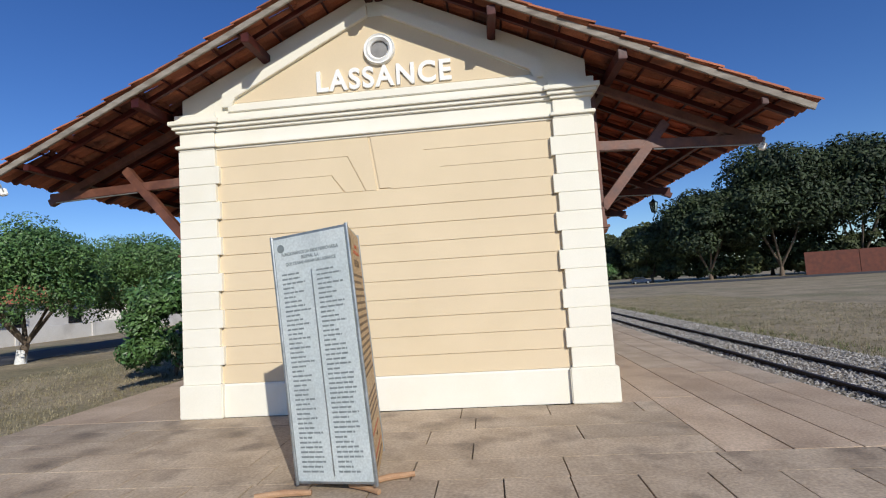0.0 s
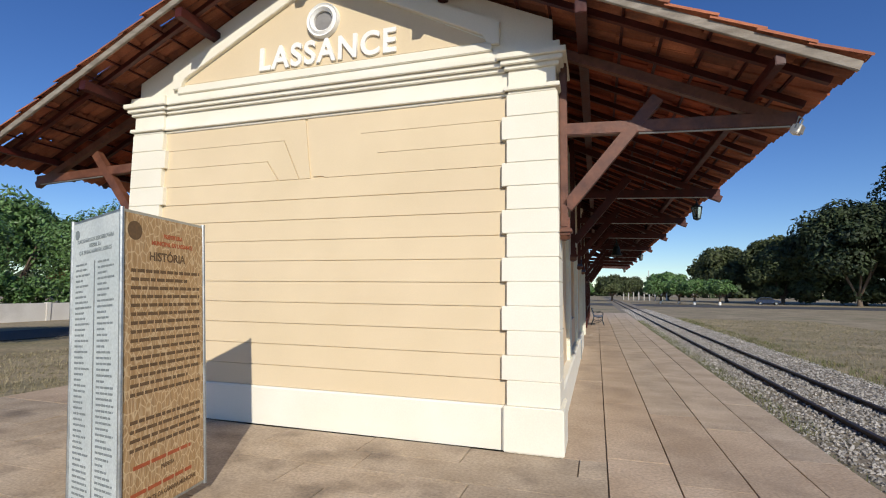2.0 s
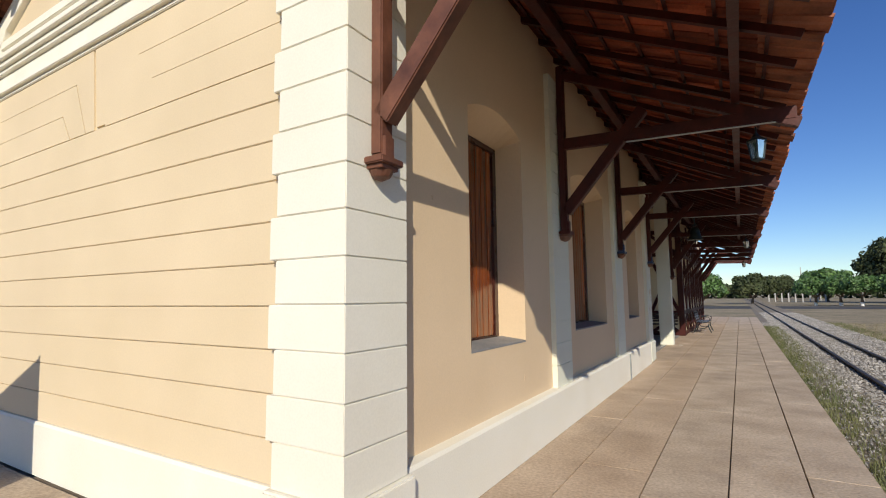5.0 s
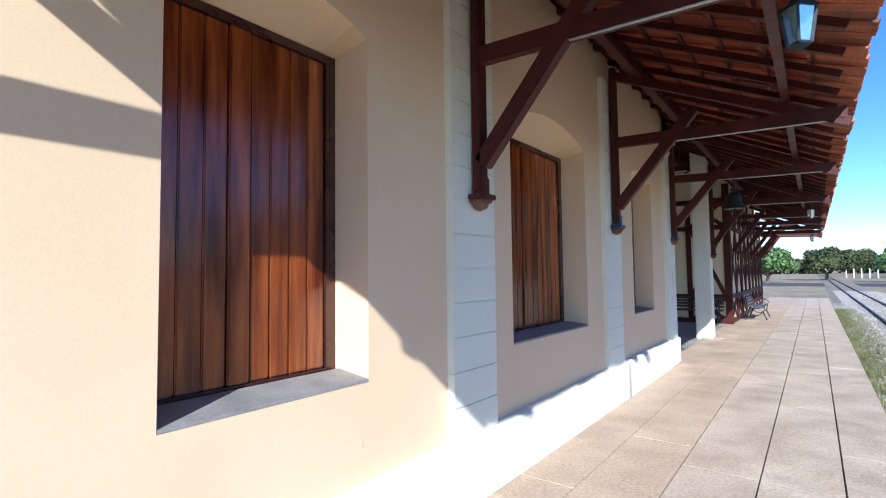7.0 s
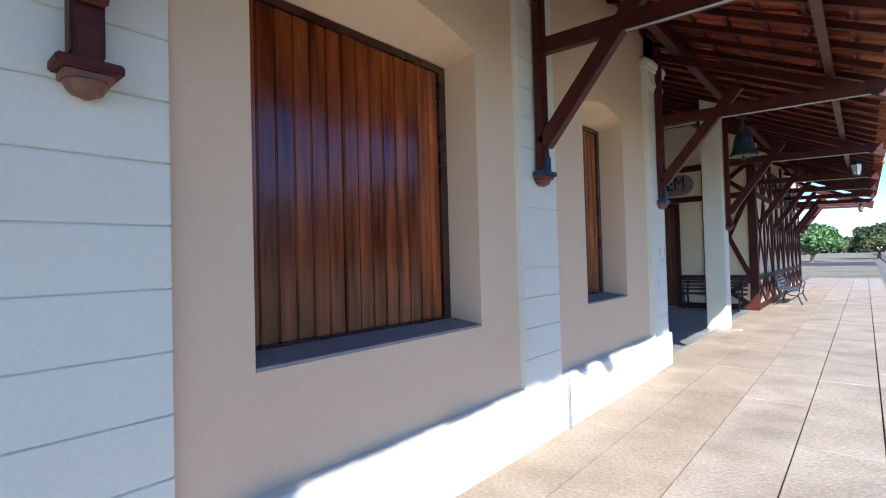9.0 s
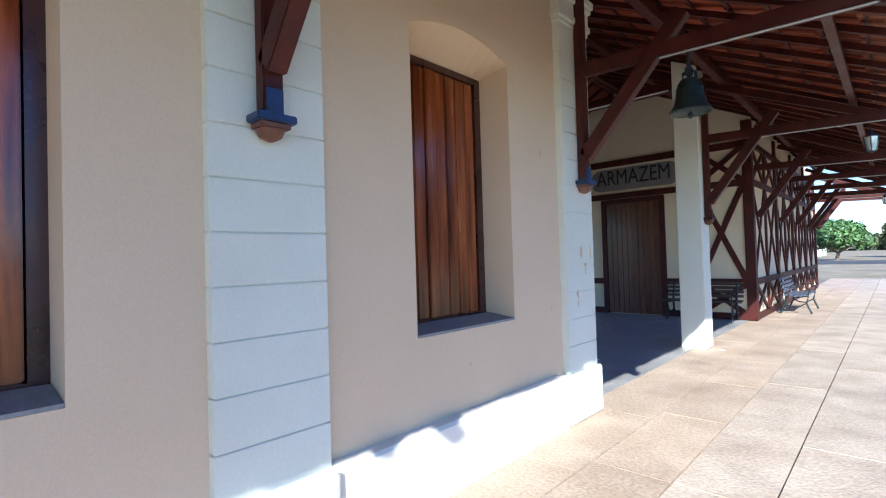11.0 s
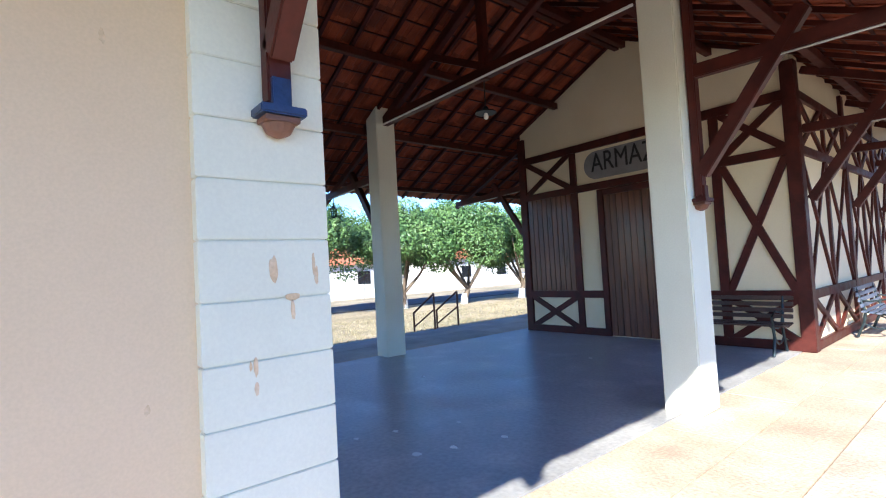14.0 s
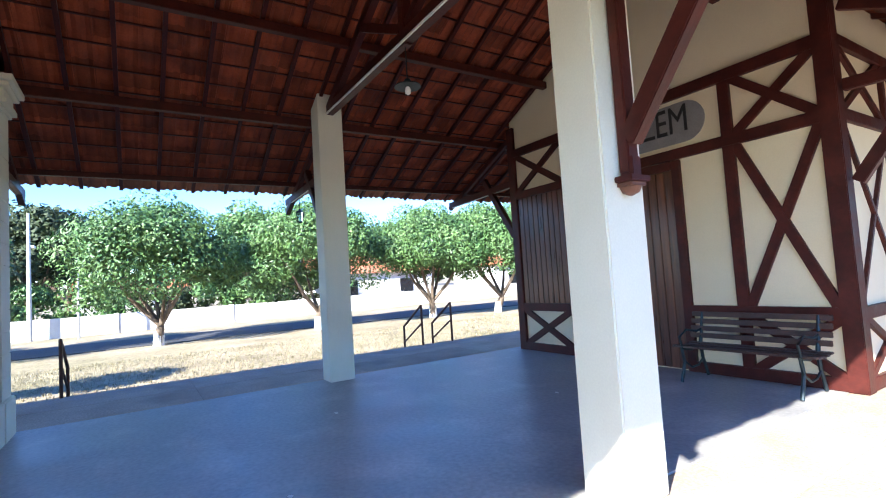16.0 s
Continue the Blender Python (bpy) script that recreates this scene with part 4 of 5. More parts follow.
for k, (x, y, rz, l) in enumerate(((-2.78, -0.98, 8, 0.42), (-2.02, -0.72, 24, 0.40), (-2.18, -0.90, -30, 0.30))):
    pl = thing("wooden_stick", Mesh().tube([(-l / 2, 0, 0), (0, 0.012, 0.006), (l / 2, 0, 0)], [0.022, 0.026, 0.02], 8), M_DRYLEAF, "short weathered stick of wood under the box", "stick", "sticks", smooth=True)
    pl.matrix_basis = pose(x, y, 0.026, 0, 0, rz)

# ---------- steps and handrails at the west edge ----------
for y0 in (18.0, 11.0):
    st = root("platform_steps", (PLAT_W, y0 + 0.4, GROUND), "concrete steps down from the platform", "steps", kind="structure")
    for k in range(2):
        part("step", Mesh().box(PLAT_W - 0.32 * (k + 1), PLAT_W - 0.32 * k - 0.002, y0, y0 + 0.8, GROUND - 0.05, -0.17 * (k + 1)), M_SLAB, st, bevel=0.01)
    for y in (y0 + 0.02, y0 + 0.78):
        hr = root("handrail", (PLAT_W, y, 0), "brown steel handrail beside the platform steps", "handrail", "step handrails")
        xa, xb = PLAT_W + 0.06, PLAT_W - 0.80
        part("post", Mesh().tube([(xa, y, 0), (xa, y, 0.86)], [0.025] * 2), M_HANDRAIL, hr)
        part("post", Mesh().tube([(xb, y, GROUND), (xb, y, 0.36)], [0.025] * 2), M_HANDRAIL, hr)
        part("top_rail", Mesh().tube([(xa, y, 0.86), (xb, y, 0.36)], [0.025] * 2), M_HANDRAIL, hr)
        part("mid_rail", Mesh().tube([(xa, y, 0.48), (xb, y, 0.0)], [0.02] * 2), M_HANDRAIL, hr)

# ---------- railway ----------
RX0, RX1, RTOP = 4.22, 5.20, -0.36
bed = Mesh()
for i in range(60):
    y0, y1 = -40 + i * 5.0, -35 + i * 5.0
    bed.prism([(2.9, GROUND - 0.02), (6.9, GROUND - 0.02), (6.3, GROUND + 0.05), (3.4, GROUND + 0.05)], "y", y0, y1)
thing("ballast_bed", bed, M_BALLAST, "grey crushed stone track bed", "ballast", kind="structure")
track = root("railway_track", (4.87, 10, GROUND), "narrow railway track of dark rusty rails", "railway track", kind="structure")
for x in (RX0, RX1):
    pr = [(x - 0.06, RTOP - 0.13), (x + 0.06, RTOP - 0.13), (x + 0.06, RTOP - 0.115), (x + 0.012, RTOP - 0.10), (x + 0.012, RTOP - 0.04), (x + 0.034, RTOP - 0.03),
          (x + 0.034, RTOP), (x - 0.034, RTOP), (x - 0.034, RTOP - 0.03), (x - 0.012, RTOP - 0.04), (x - 0.012, RTOP - 0.10), (x - 0.06, RTOP - 0.115)]
    part("rail", Mesh().prism(pr, "y", -40, 250), M_RAIL, track)
sl = Mesh().box(-0.95, 0.95, -0.11, 0.11, -0.10, 0.0)
sl_me = data_of("sleeper", sl, M_SLEEPER, 0.01)
for k in range(120):
    o = new("sleeper", sl_me)
    o.parent = track
    o.matrix_basis = pose(0, -20 + k * 0.65, RTOP - 0.13 - GROUND, 0, 0, 0)
rs = np.random.RandomState(3)
octa = np.array([(1, 0, 0), (-1, 0, 0), (0, 1, 0), (0, -1, 0), (0, 0, 1), (0, 0, -1)], float)
of = np.array([(0, 2, 4), (2, 1, 4), (1, 3, 4), (3, 0, 4), (2, 0, 5), (1, 2, 5), (3, 1, 5), (0, 3, 5)])


def scatter_stones(name, n, xa, xb, ya, yb, size, label):
    x, y = rs.uniform(xa, xb, n), ya + (yb - ya) * rs.uniform(0, 1, n) ** 1.5
    r = size * rs.uniform(0.5, 1.25, n)
    v = octa[None] * rs.uniform(0.55, 1.2, (n, 6, 1))
    a = rs.uniform(0, 6.28, n)
    ca, sa = np.cos(a)[:, None], np.sin(a)[:, None]
    tilt = rs.uniform(-0.7, 0.7, (n, 1))
    vx, vy, vz = v[..., 0], v[..., 1], v[..., 2] * 0.75
    vx, vz = vx * np.cos(tilt) - vz * np.sin(tilt), vx * np.sin(tilt) + vz * np.cos(tilt)
    vx, vy = vx * ca - vy * sa, vx * sa + vy * ca
    edge = np.clip(np.minimum(x - 2.9, 6.9 - x) / 0.5, 0, 1)
    z0 = GROUND - 0.02 + 0.07 * edge
    pts = np.stack([vx * r[:, None] + x[:, None], vy * r[:, None] + y[:, None], vz * r[:, None] + z0[:, None] + 0.3 * r[:, None]], -1).reshape(-1, 3)
    fs = (of[None] + 6 * np.arange(n)[:, None, None]).reshape(-1, 3)
    me = bpy.data.meshes.new(name)
    me.from_pydata(pts.tolist(), [], fs.tolist())
    me.materials.append(M_STONE)
    return tagged(new(name, me), label, "ballast", kind="stuff")


scatter_stones("ballast_stones", 46000, 3.45, 6.7, -4, 60, 0.034, "loose grey crushed ballast stones round the rails")


def scatter_grass(name, n, areas, h0, label, material=M_GRASS):
    vs, fs = [], []
    total = sum(w for *_, w in areas)
    k = 0
    for xa, xb, ya, yb, z, w in areas:
        for _ in range(int(n * w / total)):
            cx, cy = rs.uniform(xa, xb), rs.uniform(ya, yb)
            for _ in range(5):
                a, h, l = rs.uniform(0, 6.28), h0 * rs.uniform(0.5, 1.3), rs.uniform(0.2, 0.9)
                dx, dy = math.cos(a), math.sin(a)
                px, py = cx + rs.uniform(-0.05, 0.05), cy + rs.uniform(-0.05, 0.05)
                vs += [(px - dy * 0.006, py + dx * 0.006, z), (px + dy * 0.006, py - dx * 0.006, z), (px + dx * h * l, py + dy * h * l, z + h)]
                fs.append((k, k + 1, k + 2))
                k += 3
    me = bpy.data.meshes.new(name)
    me.from_pydata(vs, [], fs)
    me.materials.append(material)
    return tagged(new(name, me), label, "grass", kind="stuff")


scatter_grass("dry_grass", 30000, ((-16, -7.3, -3, 32, GROUND, 6), (6.6, 16, 2, 40, GROUND, 4)), 0.07, "short dry lawn grass")
scatter_stones("shoulder_stones", 5000, 2.9, 3.5, -4, 40, 0.026, "sparse grey stones on the earthy shoulder beside the platform")
scatter_grass("green_weeds", 6500, ((2.8, 3.3, -1, 4, GROUND, 2), (2.78, 3.7, 5, 34, GROUND, 6), (6.4, 7.4, 0, 40, GROUND, 2), (-7.6, -7.25, -3, 9, GROUND, 2)), 0.13, "green weeds beside the platform edge", M_WEED)


# ---------- trees ----------
def crown(name, parent, c, radii, n, leaf, material, seed, lobes=26, flat=0.75, kind="stuff"):
    q = np.random.RandomState(seed)
    d = q.normal(size=(lobes, 3))
    d /= np.linalg.norm(d, axis=1)[:, None]
    d[:, 2] = np.where(d[:, 2] < -0.55, -d[:, 2], d[:, 2])
    lc = d * np.array(radii) * q.uniform(0.50, 0.80, (lobes, 1))
    lr = np.mean(radii) * q.uniform(0.26, 0.42, lobes)
    pick = q.randint(0, lobes, n)
    u = q.normal(size=(n, 3))
    u /= np.linalg.norm(u, axis=1)[:, None]
    pos = lc[pick] + u * lr[pick, None] * q.uniform(0.72, 1.06, (n, 1)) * np.array((1, 1, flat))
    nrm = u + q.normal(scale=0.55, size=(n, 3)) + np.array((0, 0, 0.35))
    nrm /= np.linalg.norm(nrm, axis=1)[:, None]
    t = np.cross(nrm, q.normal(size=(n, 3)))
    t /= np.linalg.norm(t, axis=1)[:, None]
    b = np.cross(nrm, t)
    s = leaf * q.uniform(0.6, 1.35, (n, 1))
    p0, p1, p2, p3 = pos - t * s, pos + b * s * 0.5 - nrm * s * 0.15, pos + t * s, pos - b * s * 0.5 - nrm * s * 0.15
    off = np.array(c) - np.array(base_of(parent))
    v = np.stack([p0, p1, p2, p3], 1).reshape(-1, 3) + off
    f = np.arange(4 * n).reshape(-1, 4)
    me = bpy.data.meshes.new(name)
    me.from_pydata(v.tolist(), [], f.tolist())
    me.materials.append(material)
    ob = new(name, me)
    ob.parent = parent
    if kind:
        ob["kind"] = kind
    return ob


def tree(x, y, h, w, seed, material, leaf=0.088, n=30000, lime=True, low=0.17, label="round-crowned green tree with a whitewashed trunk foot", group="row of park trees", trunk=0.16, lobes=44, name="tree"):
    q = random.Random(seed)
    r = root(name, (x, y, GROUND), label, "tree", group)
    zb = GROUND + h * low
    tk = Mesh()
    lean = (q.uniform(-0.2, 0.2), q.uniform(-0.2, 0.2))
    fork = (x + lean[0], y + lean[1], GROUND + h * low * 0.95)
    tk.tube([(x, y, GROUND - 0.05), (x + lean[0] * 0.4, y + lean[1] * 0.4, GROUND + h * low * 0.5), fork], [trunk * 1.25, trunk, trunk * 0.85], 10)
    for k in range(6):
        a = 2 * math.pi * k / 6 + q.uniform(-0.4, 0.4)
        e = (x + math.cos(a) * w * 0.28, y + math.sin(a) * w * 0.28, GROUND + h * q.uniform(0.5, 0.75))
        m = ((fork[0] + e[0]) / 2, (fork[1] + e[1]) / 2, fork[2] + (e[2] - fork[2]) * 0.4)
        tk.tube([fork, m, e], [trunk * 0.6, trunk * 0.42, trunk * 0.15], 7)
    part("trunk", tk, M_BARK, r, smooth=True)
    if lime:
        part("lime_band", Mesh().tube([(x, y, GROUND - 0.02), (x + lean[0] * 0.3, y + lean[1] * 0.3, GROUND + 0.55)], [trunk * 1.29, trunk * 1.12], 12), M_LIME, r, "whitewashed trunk foot", smooth=True)
    hh = h * (1 - low) / 2
    crown("crown", r, (x, y, GROUND + h - hh), (w / 2, w / 2, hh), n, leaf, material, seed, lobes=lobes)
    return r


for k, (x, y, h, w) in enumerate(((-19.9, 13.5, 5.8, 6.4), (-19.2, 19.6, 5.6, 6.8), (-18.7, 25.2, 5.8, 6.2), (-17.6, 28.4, 5.8, 5.8), (-17.0, 32.4, 5.6, 6.0), (-20.6, 6.3, 5.3, 6.4), (-17.5, 37.5, 6.0, 6.6), (-20.8, -0.5, 5.4, 6.0))):
    tree(x, y, h, w, 20 + k, M_LEAF, leaf=0.072, n=42000, low=0.14, lobes=60)
# leafy bush near the platform
bush = root("bush", (-10.0, 8.5, GROUND), "dense dark green bush beside the platform", "bush")
part("stems", Mesh().tube([(-10.0, 8.5, GROUND - 0.05), (-9.95, 8.55, 0.5)], [0.06, 0.03], 7).tube([(-10.0, 8.5, GROUND), (-9.6, 8.3, 0.6)], [0.05, 0.02], 7), M_BARK, bush)
crown("crown", bush, (-10.0, 8.5, 0.80), (1.45, 1.45, 1.75), 10000, 0.075, M_LEAF, 77, lobes=22)
# taller trees behind the street
for k, (x, y, h, w, m) in enumerate(((-40, 21.2, 9.2, 8, M_LEAF), (-39, 7.0, 8.6, 7.5, M_LEAF_DARK), (-46, 20, 7, 9, M_LEAF_OLIVE), (-44, 34, 8, 9, M_LEAF), (-52, 8, 10, 11, M_LEAF_DARK), (-40, 46, 9, 9, M_LEAF_OLIVE), (-55, 28, 11, 10, M_LEAF_DARK), (-38, 60, 9, 10, M_LEAF), (-48, -8, 9, 10, M_LEAF_OLIVE))):
    tree(x, y, h, w, 50 + k, m, leaf=0.17, n=14000, lime=False, low=0.16, label="tall leafy tree behind the garden walls", group="far garden trees", trunk=0.25)
# dark tall grove across the rails
for k, (x, y, h, w, m) in enumerate(((46, 104, 20, 20, M_LEAF_DARK), (58, 100, 28, 24, M_LEAF_DARK), (72, 98, 28, 24, M_LEAF_DARK), (86, 94, 25, 22, M_LEAF_OLIVE), (98, 90, 23, 22, M_LEAF_OLIVE), (112, 84, 22, 24, M_LEAF_DARK),
                                     (37, 114, 14, 14, M_LEAF_OLIVE), (30, 128, 13, 15, M_LEAF_OLIVE), (65, 116, 24, 24, M_LEAF_DARK), (52, 116, 20, 20, M_LEAF_DARK), (20, 150, 8, 11, M_LEAF), (128, 76, 22, 26, M_LEAF_DARK))):
    tree(x, y, h, w, 80 + k, m, leaf=0.42, n=26000, lime=False, low=0.07, label="tall dark tree of the grove beyond the road", group="grove trees", trunk=0.4, lobes=70)
for k, (x, y, h, w, m) in enumerate(((-4, 98, 5.6, 9, M_LEAF), (4, 120, 6, 9, M_LEAF_OLIVE), (-12, 130, 9, 12, M_LEAF_OLIVE), (12, 190, 8, 12, M_LEAF_OLIVE), (24, 200, 9, 13, M_LEAF))):
    tree(x, y, h, w, 110 + k, m, leaf=0.32, n=6000, lime=False, low=0.2, label="rounded green tree beyond the platform end", group="far trees", trunk=0.25)
for k, (x, y) in enumerate(((12.5, 101), (15.5, 99), (17.8, 97), (21.5, 95))):
    tree(x, y, 4.6, 6.2, 140 + k, M_LEAF, leaf=0.2, n=5000, low=0.3, label="low spreading tree with a whitewashed trunk beside the road", group="roadside trees", trunk=0.2)
ug = root("grove_undergrowth", (75, 95, GROUND), "dark undergrowth beneath the grove", "bushes", kind="stuff")
for k in range(16):
    crown("shrub_mass", ug, (36 + 6 * k, 112 - 2.3 * k, GROUND + 3.6), (5.5, 4, 5.2), 3600, 0.42, (M_LEAF_DARK, M_LEAF_OLIVE)[k % 3 == 0], 400 + k, lobes=16)
fw = root("far_woods", (0, 300, GROUND), "low line of distant trees on the horizon", "woods", kind="stuff")
for k in range(46):
    a = radians(-100 + 200 * k / 45)
    q = random.Random(k)
    dist = q.uniform(230, 300)
    crown("tree_mass", fw, (math.sin(a) * dist, math.cos(a) * dist, GROUND + 3), (15, 15, q.uniform(4, 7)), 900, 1.5, (M_LEAF_OLIVE, M_LEAF_DARK)[k % 2], 300 + k, lobes=18)

# ---------- garden walls, houses, far brick wall, poles, car ----------
gw = root("garden_wall", (-31, 20, GROUND), "long weathered whitish garden wall across the street", "wall", kind="structure")
for k in range(16):
    y = -30 + k * 6.0
    part("wall_panel", Mesh().box(-31.1, -30.9, y, y + 5.75, GROUND - 0.05, GROUND + (1.75 if y < 5 else 1.05)), M_WALLWHITE, gw, bevel=0.01)
    part("pier", Mesh().box(-31.15, -30.85, y + 5.752, y + 5.998, GROUND - 0.05, GROUND + (1.8 if y < 5 else 1.1)), M_WALLWHITE, gw, bevel=0.01)


hedge = root("garden_shrubs", (-34, 14, GROUND), "mixed green shrubs behind the garden wall", "bushes", kind="stuff")
for k in range(9):
    q = random.Random(60 + k)
    crown("shrub_mass", hedge, (-33.8 - q.uniform(0, 2.5), 2 + 3.0 * k, GROUND + q.uniform(1.1, 1.7)), (2.2, 2.4, q.uniform(1.5, 2.3)), 3200, 0.13, (M_LEAF, M_LEAF_OLIVE, M_LEAF)[k % 3], 500 + k, lobes=16)


def house(x, y, w, d, h, label):
    r = root("house", (x, y, GROUND), label, "house", "houses across the street")
    part("wall", Mesh().box(x - d / 2, x + d / 2, y - w / 2, y + w / 2, GROUND, GROUND + h), M_WALLWHITE, r)
    rf = Mesh().prism([(x - d / 2 - 0.5, GROUND + h), (x + d / 2 + 0.5, GROUND + h), (x, GROUND + h + d * 0.22)], "y", y - w / 2 - 0.4, y + w / 2 + 0.4)
    part("roof", rf, M_ROOFTILE_FAR, r, "orange clay roof")
    for k in (-0.28, 0.22):
        wd = part("window", Mesh().box(x + d / 2 + 0.002, x + d / 2 + 0.05, y + k * w - 0.6, y + k * w + 0.6, GROUND + 1.0, GROUND + 2.1), M_CARGLASS, r)
    return r


house(-38, 30, 10, 7, 2.7, "low white house with an orange clay roof")
house(-54, 13, 9, 7, 2.6, "low pale house behind the garden wall")
house(-37, 46, 10, 7, 2.8, "low white house with an orange clay roof")
house(-14, 150, 12, 8, 3.0, "small white house far beyond the platform")
bw = root("brick_wall", (75, 90, GROUND), "long red brick boundary wall by the road", "wall", kind="structure")
for k in range(3):
    a, c = Vector((58 + 8 * k, 92.5 - 2.4 * k, 0)), Vector((65.9 + 8 * k, 90.1 - 2.4 * k, 0))
    part("wall_panel", Mesh().prism([(a.x, a.y), (c.x, c.y), (c.x + 0.1, c.y + 0.25), (a.x + 0.1, a.y + 0.25)], "z", GROUND, GROUND + 4.2), M_BRICKWALL, bw)


def pole(x, y, h, arm, label, group):
    r = root("street_lamp", (x, y, GROUND), label, "street lamp", group)
    part("pole", Mesh().tube([(x, y, GROUND), (x, y, GROUND + h)], [0.16 * h / 9, 0.09 * h / 9], 10), M_CONCRETE_POLE, r)
    part("arm", Mesh().tube([(x, y, GROUND + h * 0.72), (x - arm * 0.6, y, GROUND + h * 0.74), (x - arm, y, GROUND + h * 0.74)], [0.05, 0.05, 0.05], 6), M_CONCRETE_POLE, r)
    part("lamp_head", Mesh().box(x - arm - 0.5, x - arm, y - 0.15, y + 0.15, GROUND + h * 0.735, GROUND + h * 0.755), M_WHITE, r, bevel=0.02)


pole(73, 92, 17, 3.0, "tall pale concrete street lamp by the brick wall", "street lamps")
pole(-30.4, 8.2, 6.6, 0.6, "tall pale street pole beside the garden wall", "street lamps")
pole(-29.3, 10.3, 3.6, 0.5, "slim pale street pole across the lawn", "street lamps")
for k, (x, y) in enumerate(((22, 180), (16, 160), (30, 170))):
    pole(x, y, 9, 1.2, "distant street lamp pole", "far street lamps")
fence = root("far_fence", (10, 140, GROUND), "pale post fence far along the track", "fence")
for k in range(9):
    part("post", Mesh().box(8.0 + 1.3 * k, 8.25 + 1.3 * k, 150 - 1.2 * k, 150.25 - 1.2 * k, GROUND, GROUND + 2.2), M_CONCRETE_POLE, fence)


def car(x, y, rz):
    r = root("parked_car", (0, 0, 0), "dark blue hatchback parked beside the road", "car")
    side = [(-2.0, 0.35), (2.0, 0.35), (2.05, 0.75), (1.7, 0.9), (1.0, 1.0), (0.45, 1.45), (-1.2, 1.48), (-1.85, 1.0), (-2.02, 0.9)]
    part("body", Mesh().prism(side, "y", -0.82, 0.82), M_CARBLUE, r, bevel=0.06)
    for s in (-1, 1):
        part("side_window", Mesh().prism([(-1.5, 1.02), (0.78, 1.02), (0.38, 1.38), (-1.15, 1.40)], "y", s * 0.825 - 0.006, s * 0.825 + 0.006), M_CARGLASS, r)
        for wx in (-1.25, 1.28):
            wh = part("wheel", Mesh().lathe((wx, s * 0.74, 0.31), [(0.31, -0.1), (0.31, 0.1)], 20, "y"), M_RUBBER, r, bevel=0.02)
            part("rim", Mesh().lathe((wx, s * 0.78, 0.31), [(0.19, -0.08), (0.19, 0.08)], 16, "y"), M_ALU, wh)
    r.matrix_basis = pose(x, y, GROUND, 0, 0, rz)


car(31.5, 104, -8)

# ---------- paint patches and dirt on the wall ----------
for y, z, w, h in ((11.30, 1.50, 0.024, 0.075), (11.485, 1.47, 0.012, 0.05), (11.475, 1.52, 0.009, 0.06), (11.375, 1.385, 0.045, 0.022), (11.375, 1.33, 0.012, 0.06), (11.215, 1.12, 0.012, 0.05), (11.195, 1.125, 0.007, 0.025), (11.215, 1.035, 0.011, 0.035)):
    n = 14
    q = random.Random(int(y * 1000 + z * 77))
    poly = [(y + 0.85 * w * math.cos(a) * q.uniform(0.75, 1.1), z + 0.8 * h * math.sin(a) * q.uniform(0.75, 1.1)) for a in [2 * math.pi * i / n for i in range(n)]]
    thing("chipped_paint", Mesh().prism(poly, "x", 0.2355, 0.2385), M_OCHRE, "ochre chipped patch in the pilaster paint", "stain", "chipped patches", "structure")

for x, y, z, w, h in ((WALL_E, 10.85, 1.02, 0.012, 0.02), (WALL_E, 9.75, 0.74, 0.014, 0.018), (WALL_E, 4.1, 0.66, 0.012, 0.028), (WALL_E, 10.75, 2.35, 0.012, 0.03), (WALL_E, 2.5, 2.1, 0.015, 0.02)):
    q = random.Random(int(y * 100))
    poly = [(y + w * math.cos(a) * q.uniform(0.6, 1.2), z + h * math.sin(a) * q.uniform(0.6, 1.2)) for a in [2 * math.pi * i / 10 for i in range(10)]]
    thing("wall_mark", Mesh().prism(poly, "x", x - 0.001, x + 0.002), M_OCHRE, "small grey chip in the tan plaster", "stain", "wall marks", "structure")
thing("plinth_conduit", Mesh().tube([(0.285, 8.57, 0.0), (0.285, 8.57, 0.42)], [0.012, 0.012], 8), M_ALU, "thin grey pipe up the plinth", "pipe")

sc = random.Random(21)
for x, y in ((-1.35, 13.6), (-0.9, 13.15), (-1.0, 12.85), (-1.6, 13.05), (-0.75, 13.6), (-2.1, 16.9), (-1.7, 12.7), (0.42, 15.2), (-3.2, 14.6)):
    n = 9
    r0 = sc.uniform(0.018, 0.045)
    poly = [(x + r0 * 1.4 * math.cos(a) * sc.uniform(0.5, 1.1), y + r0 * math.sin(a) * sc.uniform(0.5, 1.1)) for a in [2 * math.pi * i / n for i in range(n)]]
    thing("paper_scrap", Mesh().prism(poly, "z", 0.0045, 0.009), M_WHITE, "small pale scrap lying on the floor", "litter", "scraps on the floor")

# ---------- platform slabs ----------
slab_cache = {}


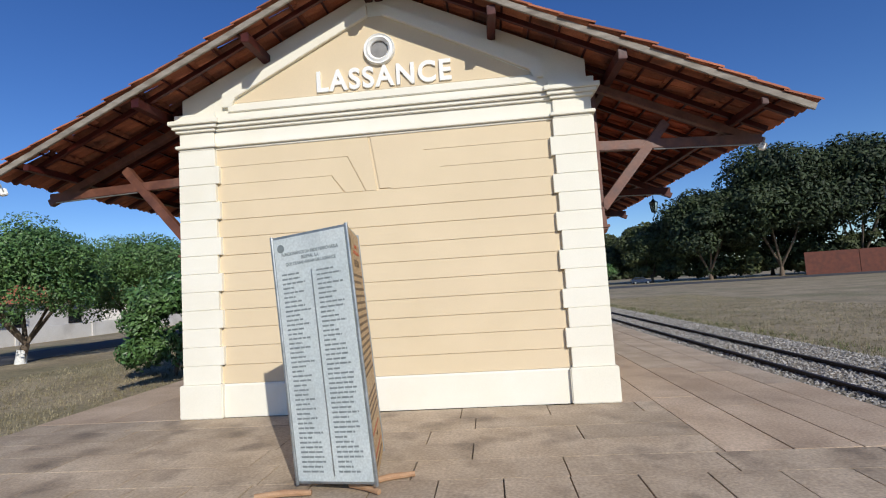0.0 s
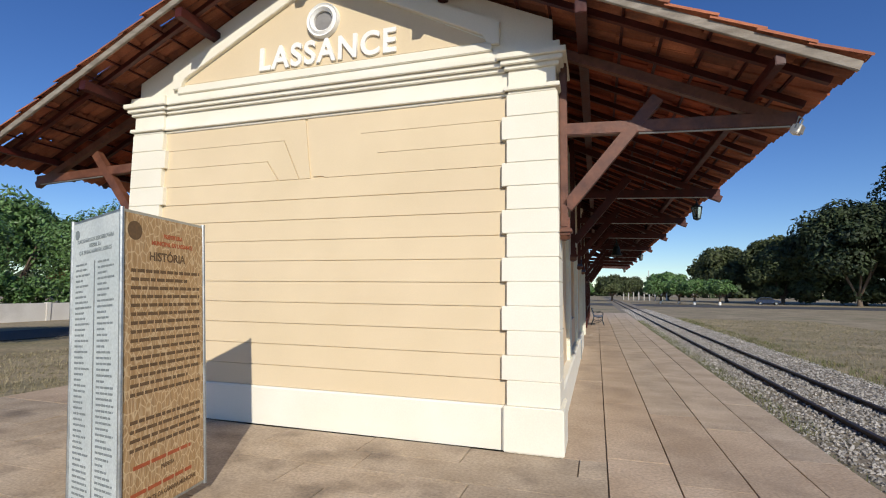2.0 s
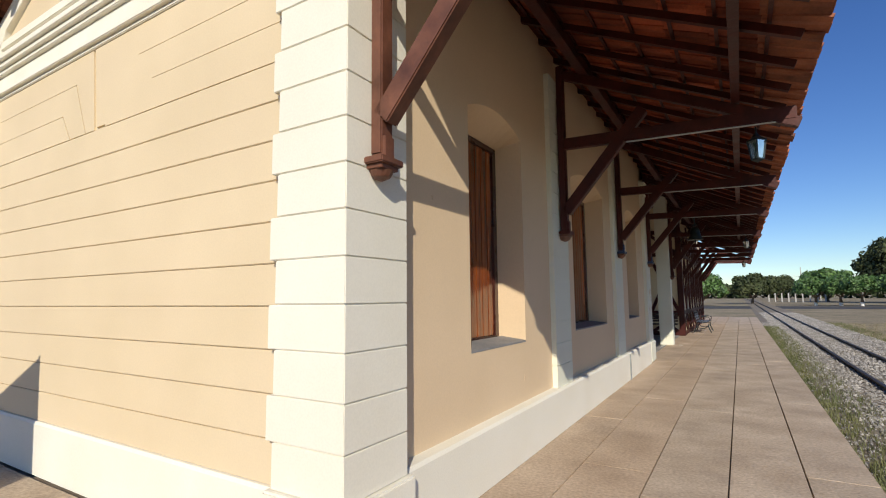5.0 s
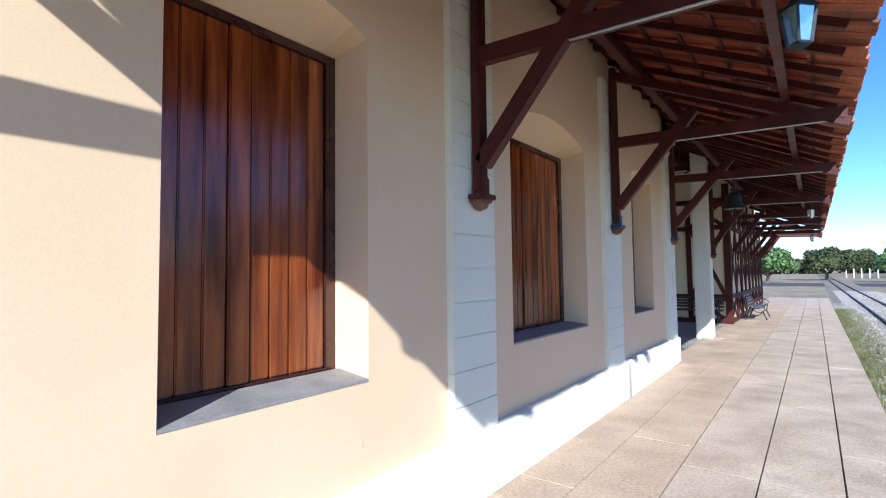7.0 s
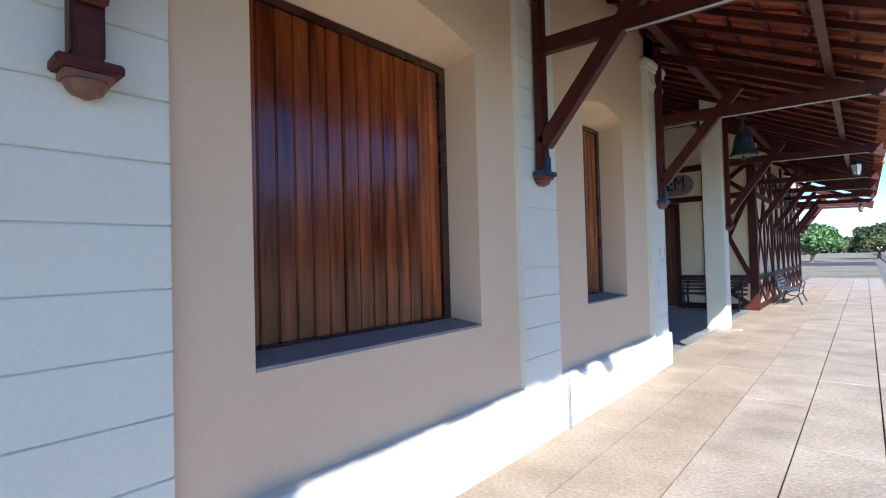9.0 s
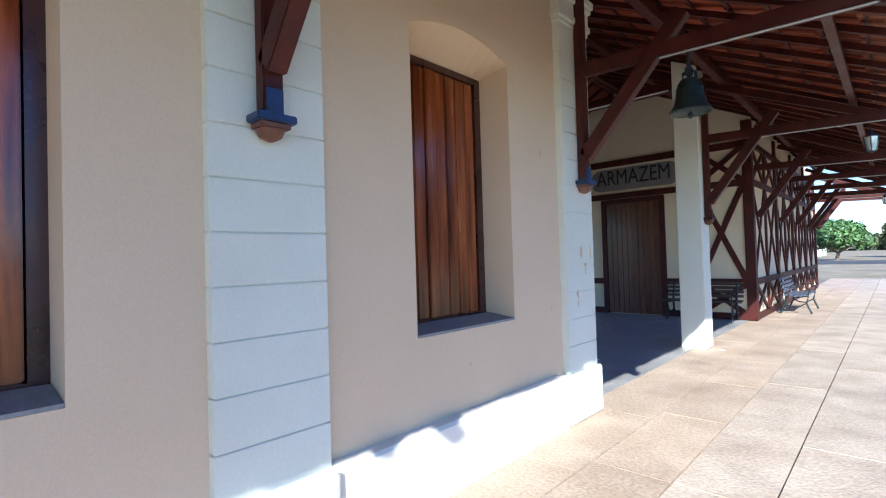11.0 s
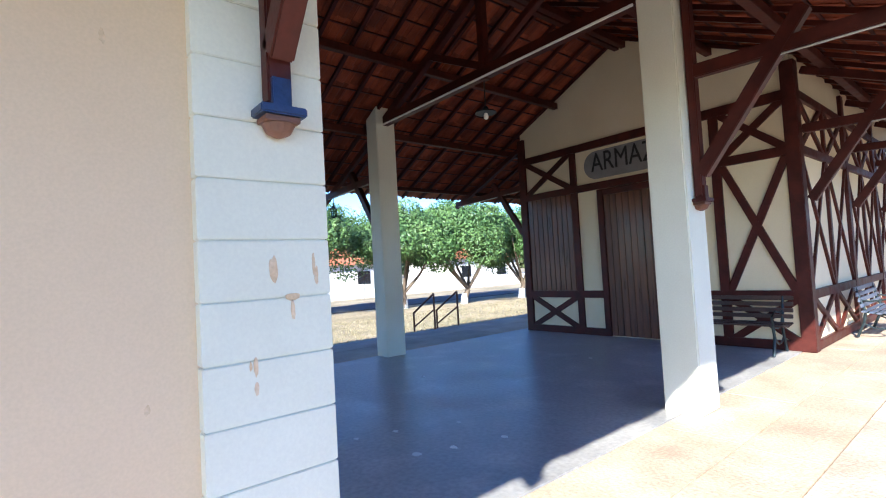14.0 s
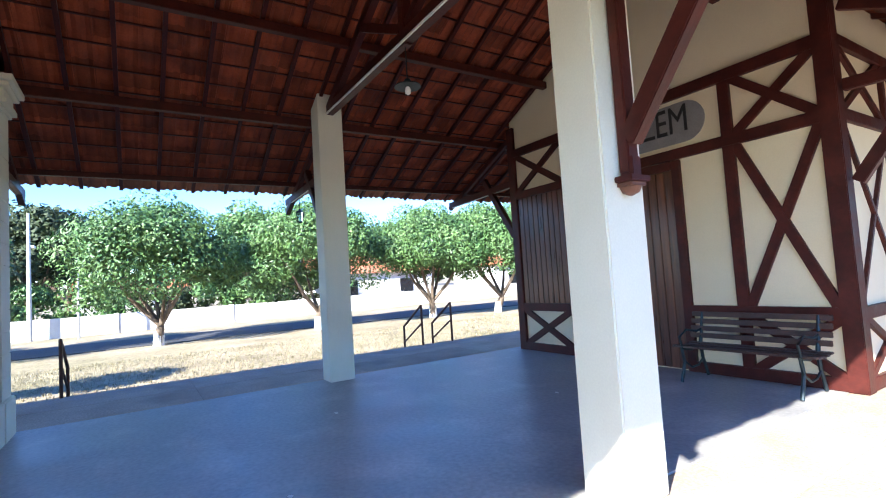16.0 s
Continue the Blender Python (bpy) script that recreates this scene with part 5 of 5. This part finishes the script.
def slab(x0, x1, y0, y1, z, material=M_SLAB):
    key = (round(x1 - x0, 3), round(y1 - y0, 3), material.name)
    if key not in slab_cache:
        w, d, _ = key
        slab_cache[key] = data_of("slab", Mesh().box(-w / 2 + 0.0055, w / 2 - 0.0055, -d / 2 + 0.0022, d / 2 - 0.0022, -0.05, 0), material, 0.002)
    o = new("slab", slab_cache[key])
    o.parent = plat
    o.matrix_basis = pose((x0 + x1) / 2, (y0 + y1) / 2, z)


rz = random.Random(9)
EDGES = (0.05, 0.71, 1.25, 1.79, 2.30, PLAT_E)
ROWS = (FRONT - 0.06, 1.05, 0.62, 0.17, -0.27, -0.70, -1.20)
FIRST = (-0.55, 0.64, -0.35, 0.62, -0.62, 0.38, -0.1)
rows_y = list(ROWS)
while rows_y[-1] > PLAT_S + 0.3:
    rows_y.append(max(rows_y[-1] - 0.52, PLAT_S))
for k, (y1, y0) in enumerate(zip(rows_y, rows_y[1:])):      # forecourt: staggered rows across
    end = EDGES[1] if y0 > -0.3 else PLAT_E
    step = (1.02, 2.03, 1.5, 2.01, 1.25, 0.505, 1.4)[k % 7]
    x = FIRST[k % 7]
    while x > PLAT_W:
        x -= step
    xs = [PLAT_W]
    while x < end - 0.2:
        if x > PLAT_W + 0.2:
            xs.append(x)
        x += step
    for xa, xb in zip(xs, xs[1:] + [end]):
        slab(xa, xb, y0, y1, rz.uniform(-0.006, 0), M_SLAB_DIRTY)
slab(EDGES[0], EDGES[1], FRONT - 0.06, 2.6, -0.003)
Y_START = FRONT - 0.06
for i in range(5):                          # east strip: long joints
    y = -0.27 if i else 2.6
    while y < PLAT_N - 0.1:
        y1 = min(y + rz.choice((1.4, 1.9, 2.4, 3.1)), PLAT_N)
        slab(EDGES[i], EDGES[i + 1], y, y1, rz.uniform(-0.005, 0), M_SLAB_PALE if i > 1 and y > 2 else M_SLAB)
        y = y1
y = Y_START
while y < PLAT_N - 0.1:                     # west strip
    y1 = min(y + 2.4, PLAT_N)
    for x0, x1 in ((PLAT_W, PLAT_W + 1.0), (PLAT_W + 1.0, -5.2)):
        slab(x0, x1, y, y1, rz.uniform(-0.004, 0))
    y = y1
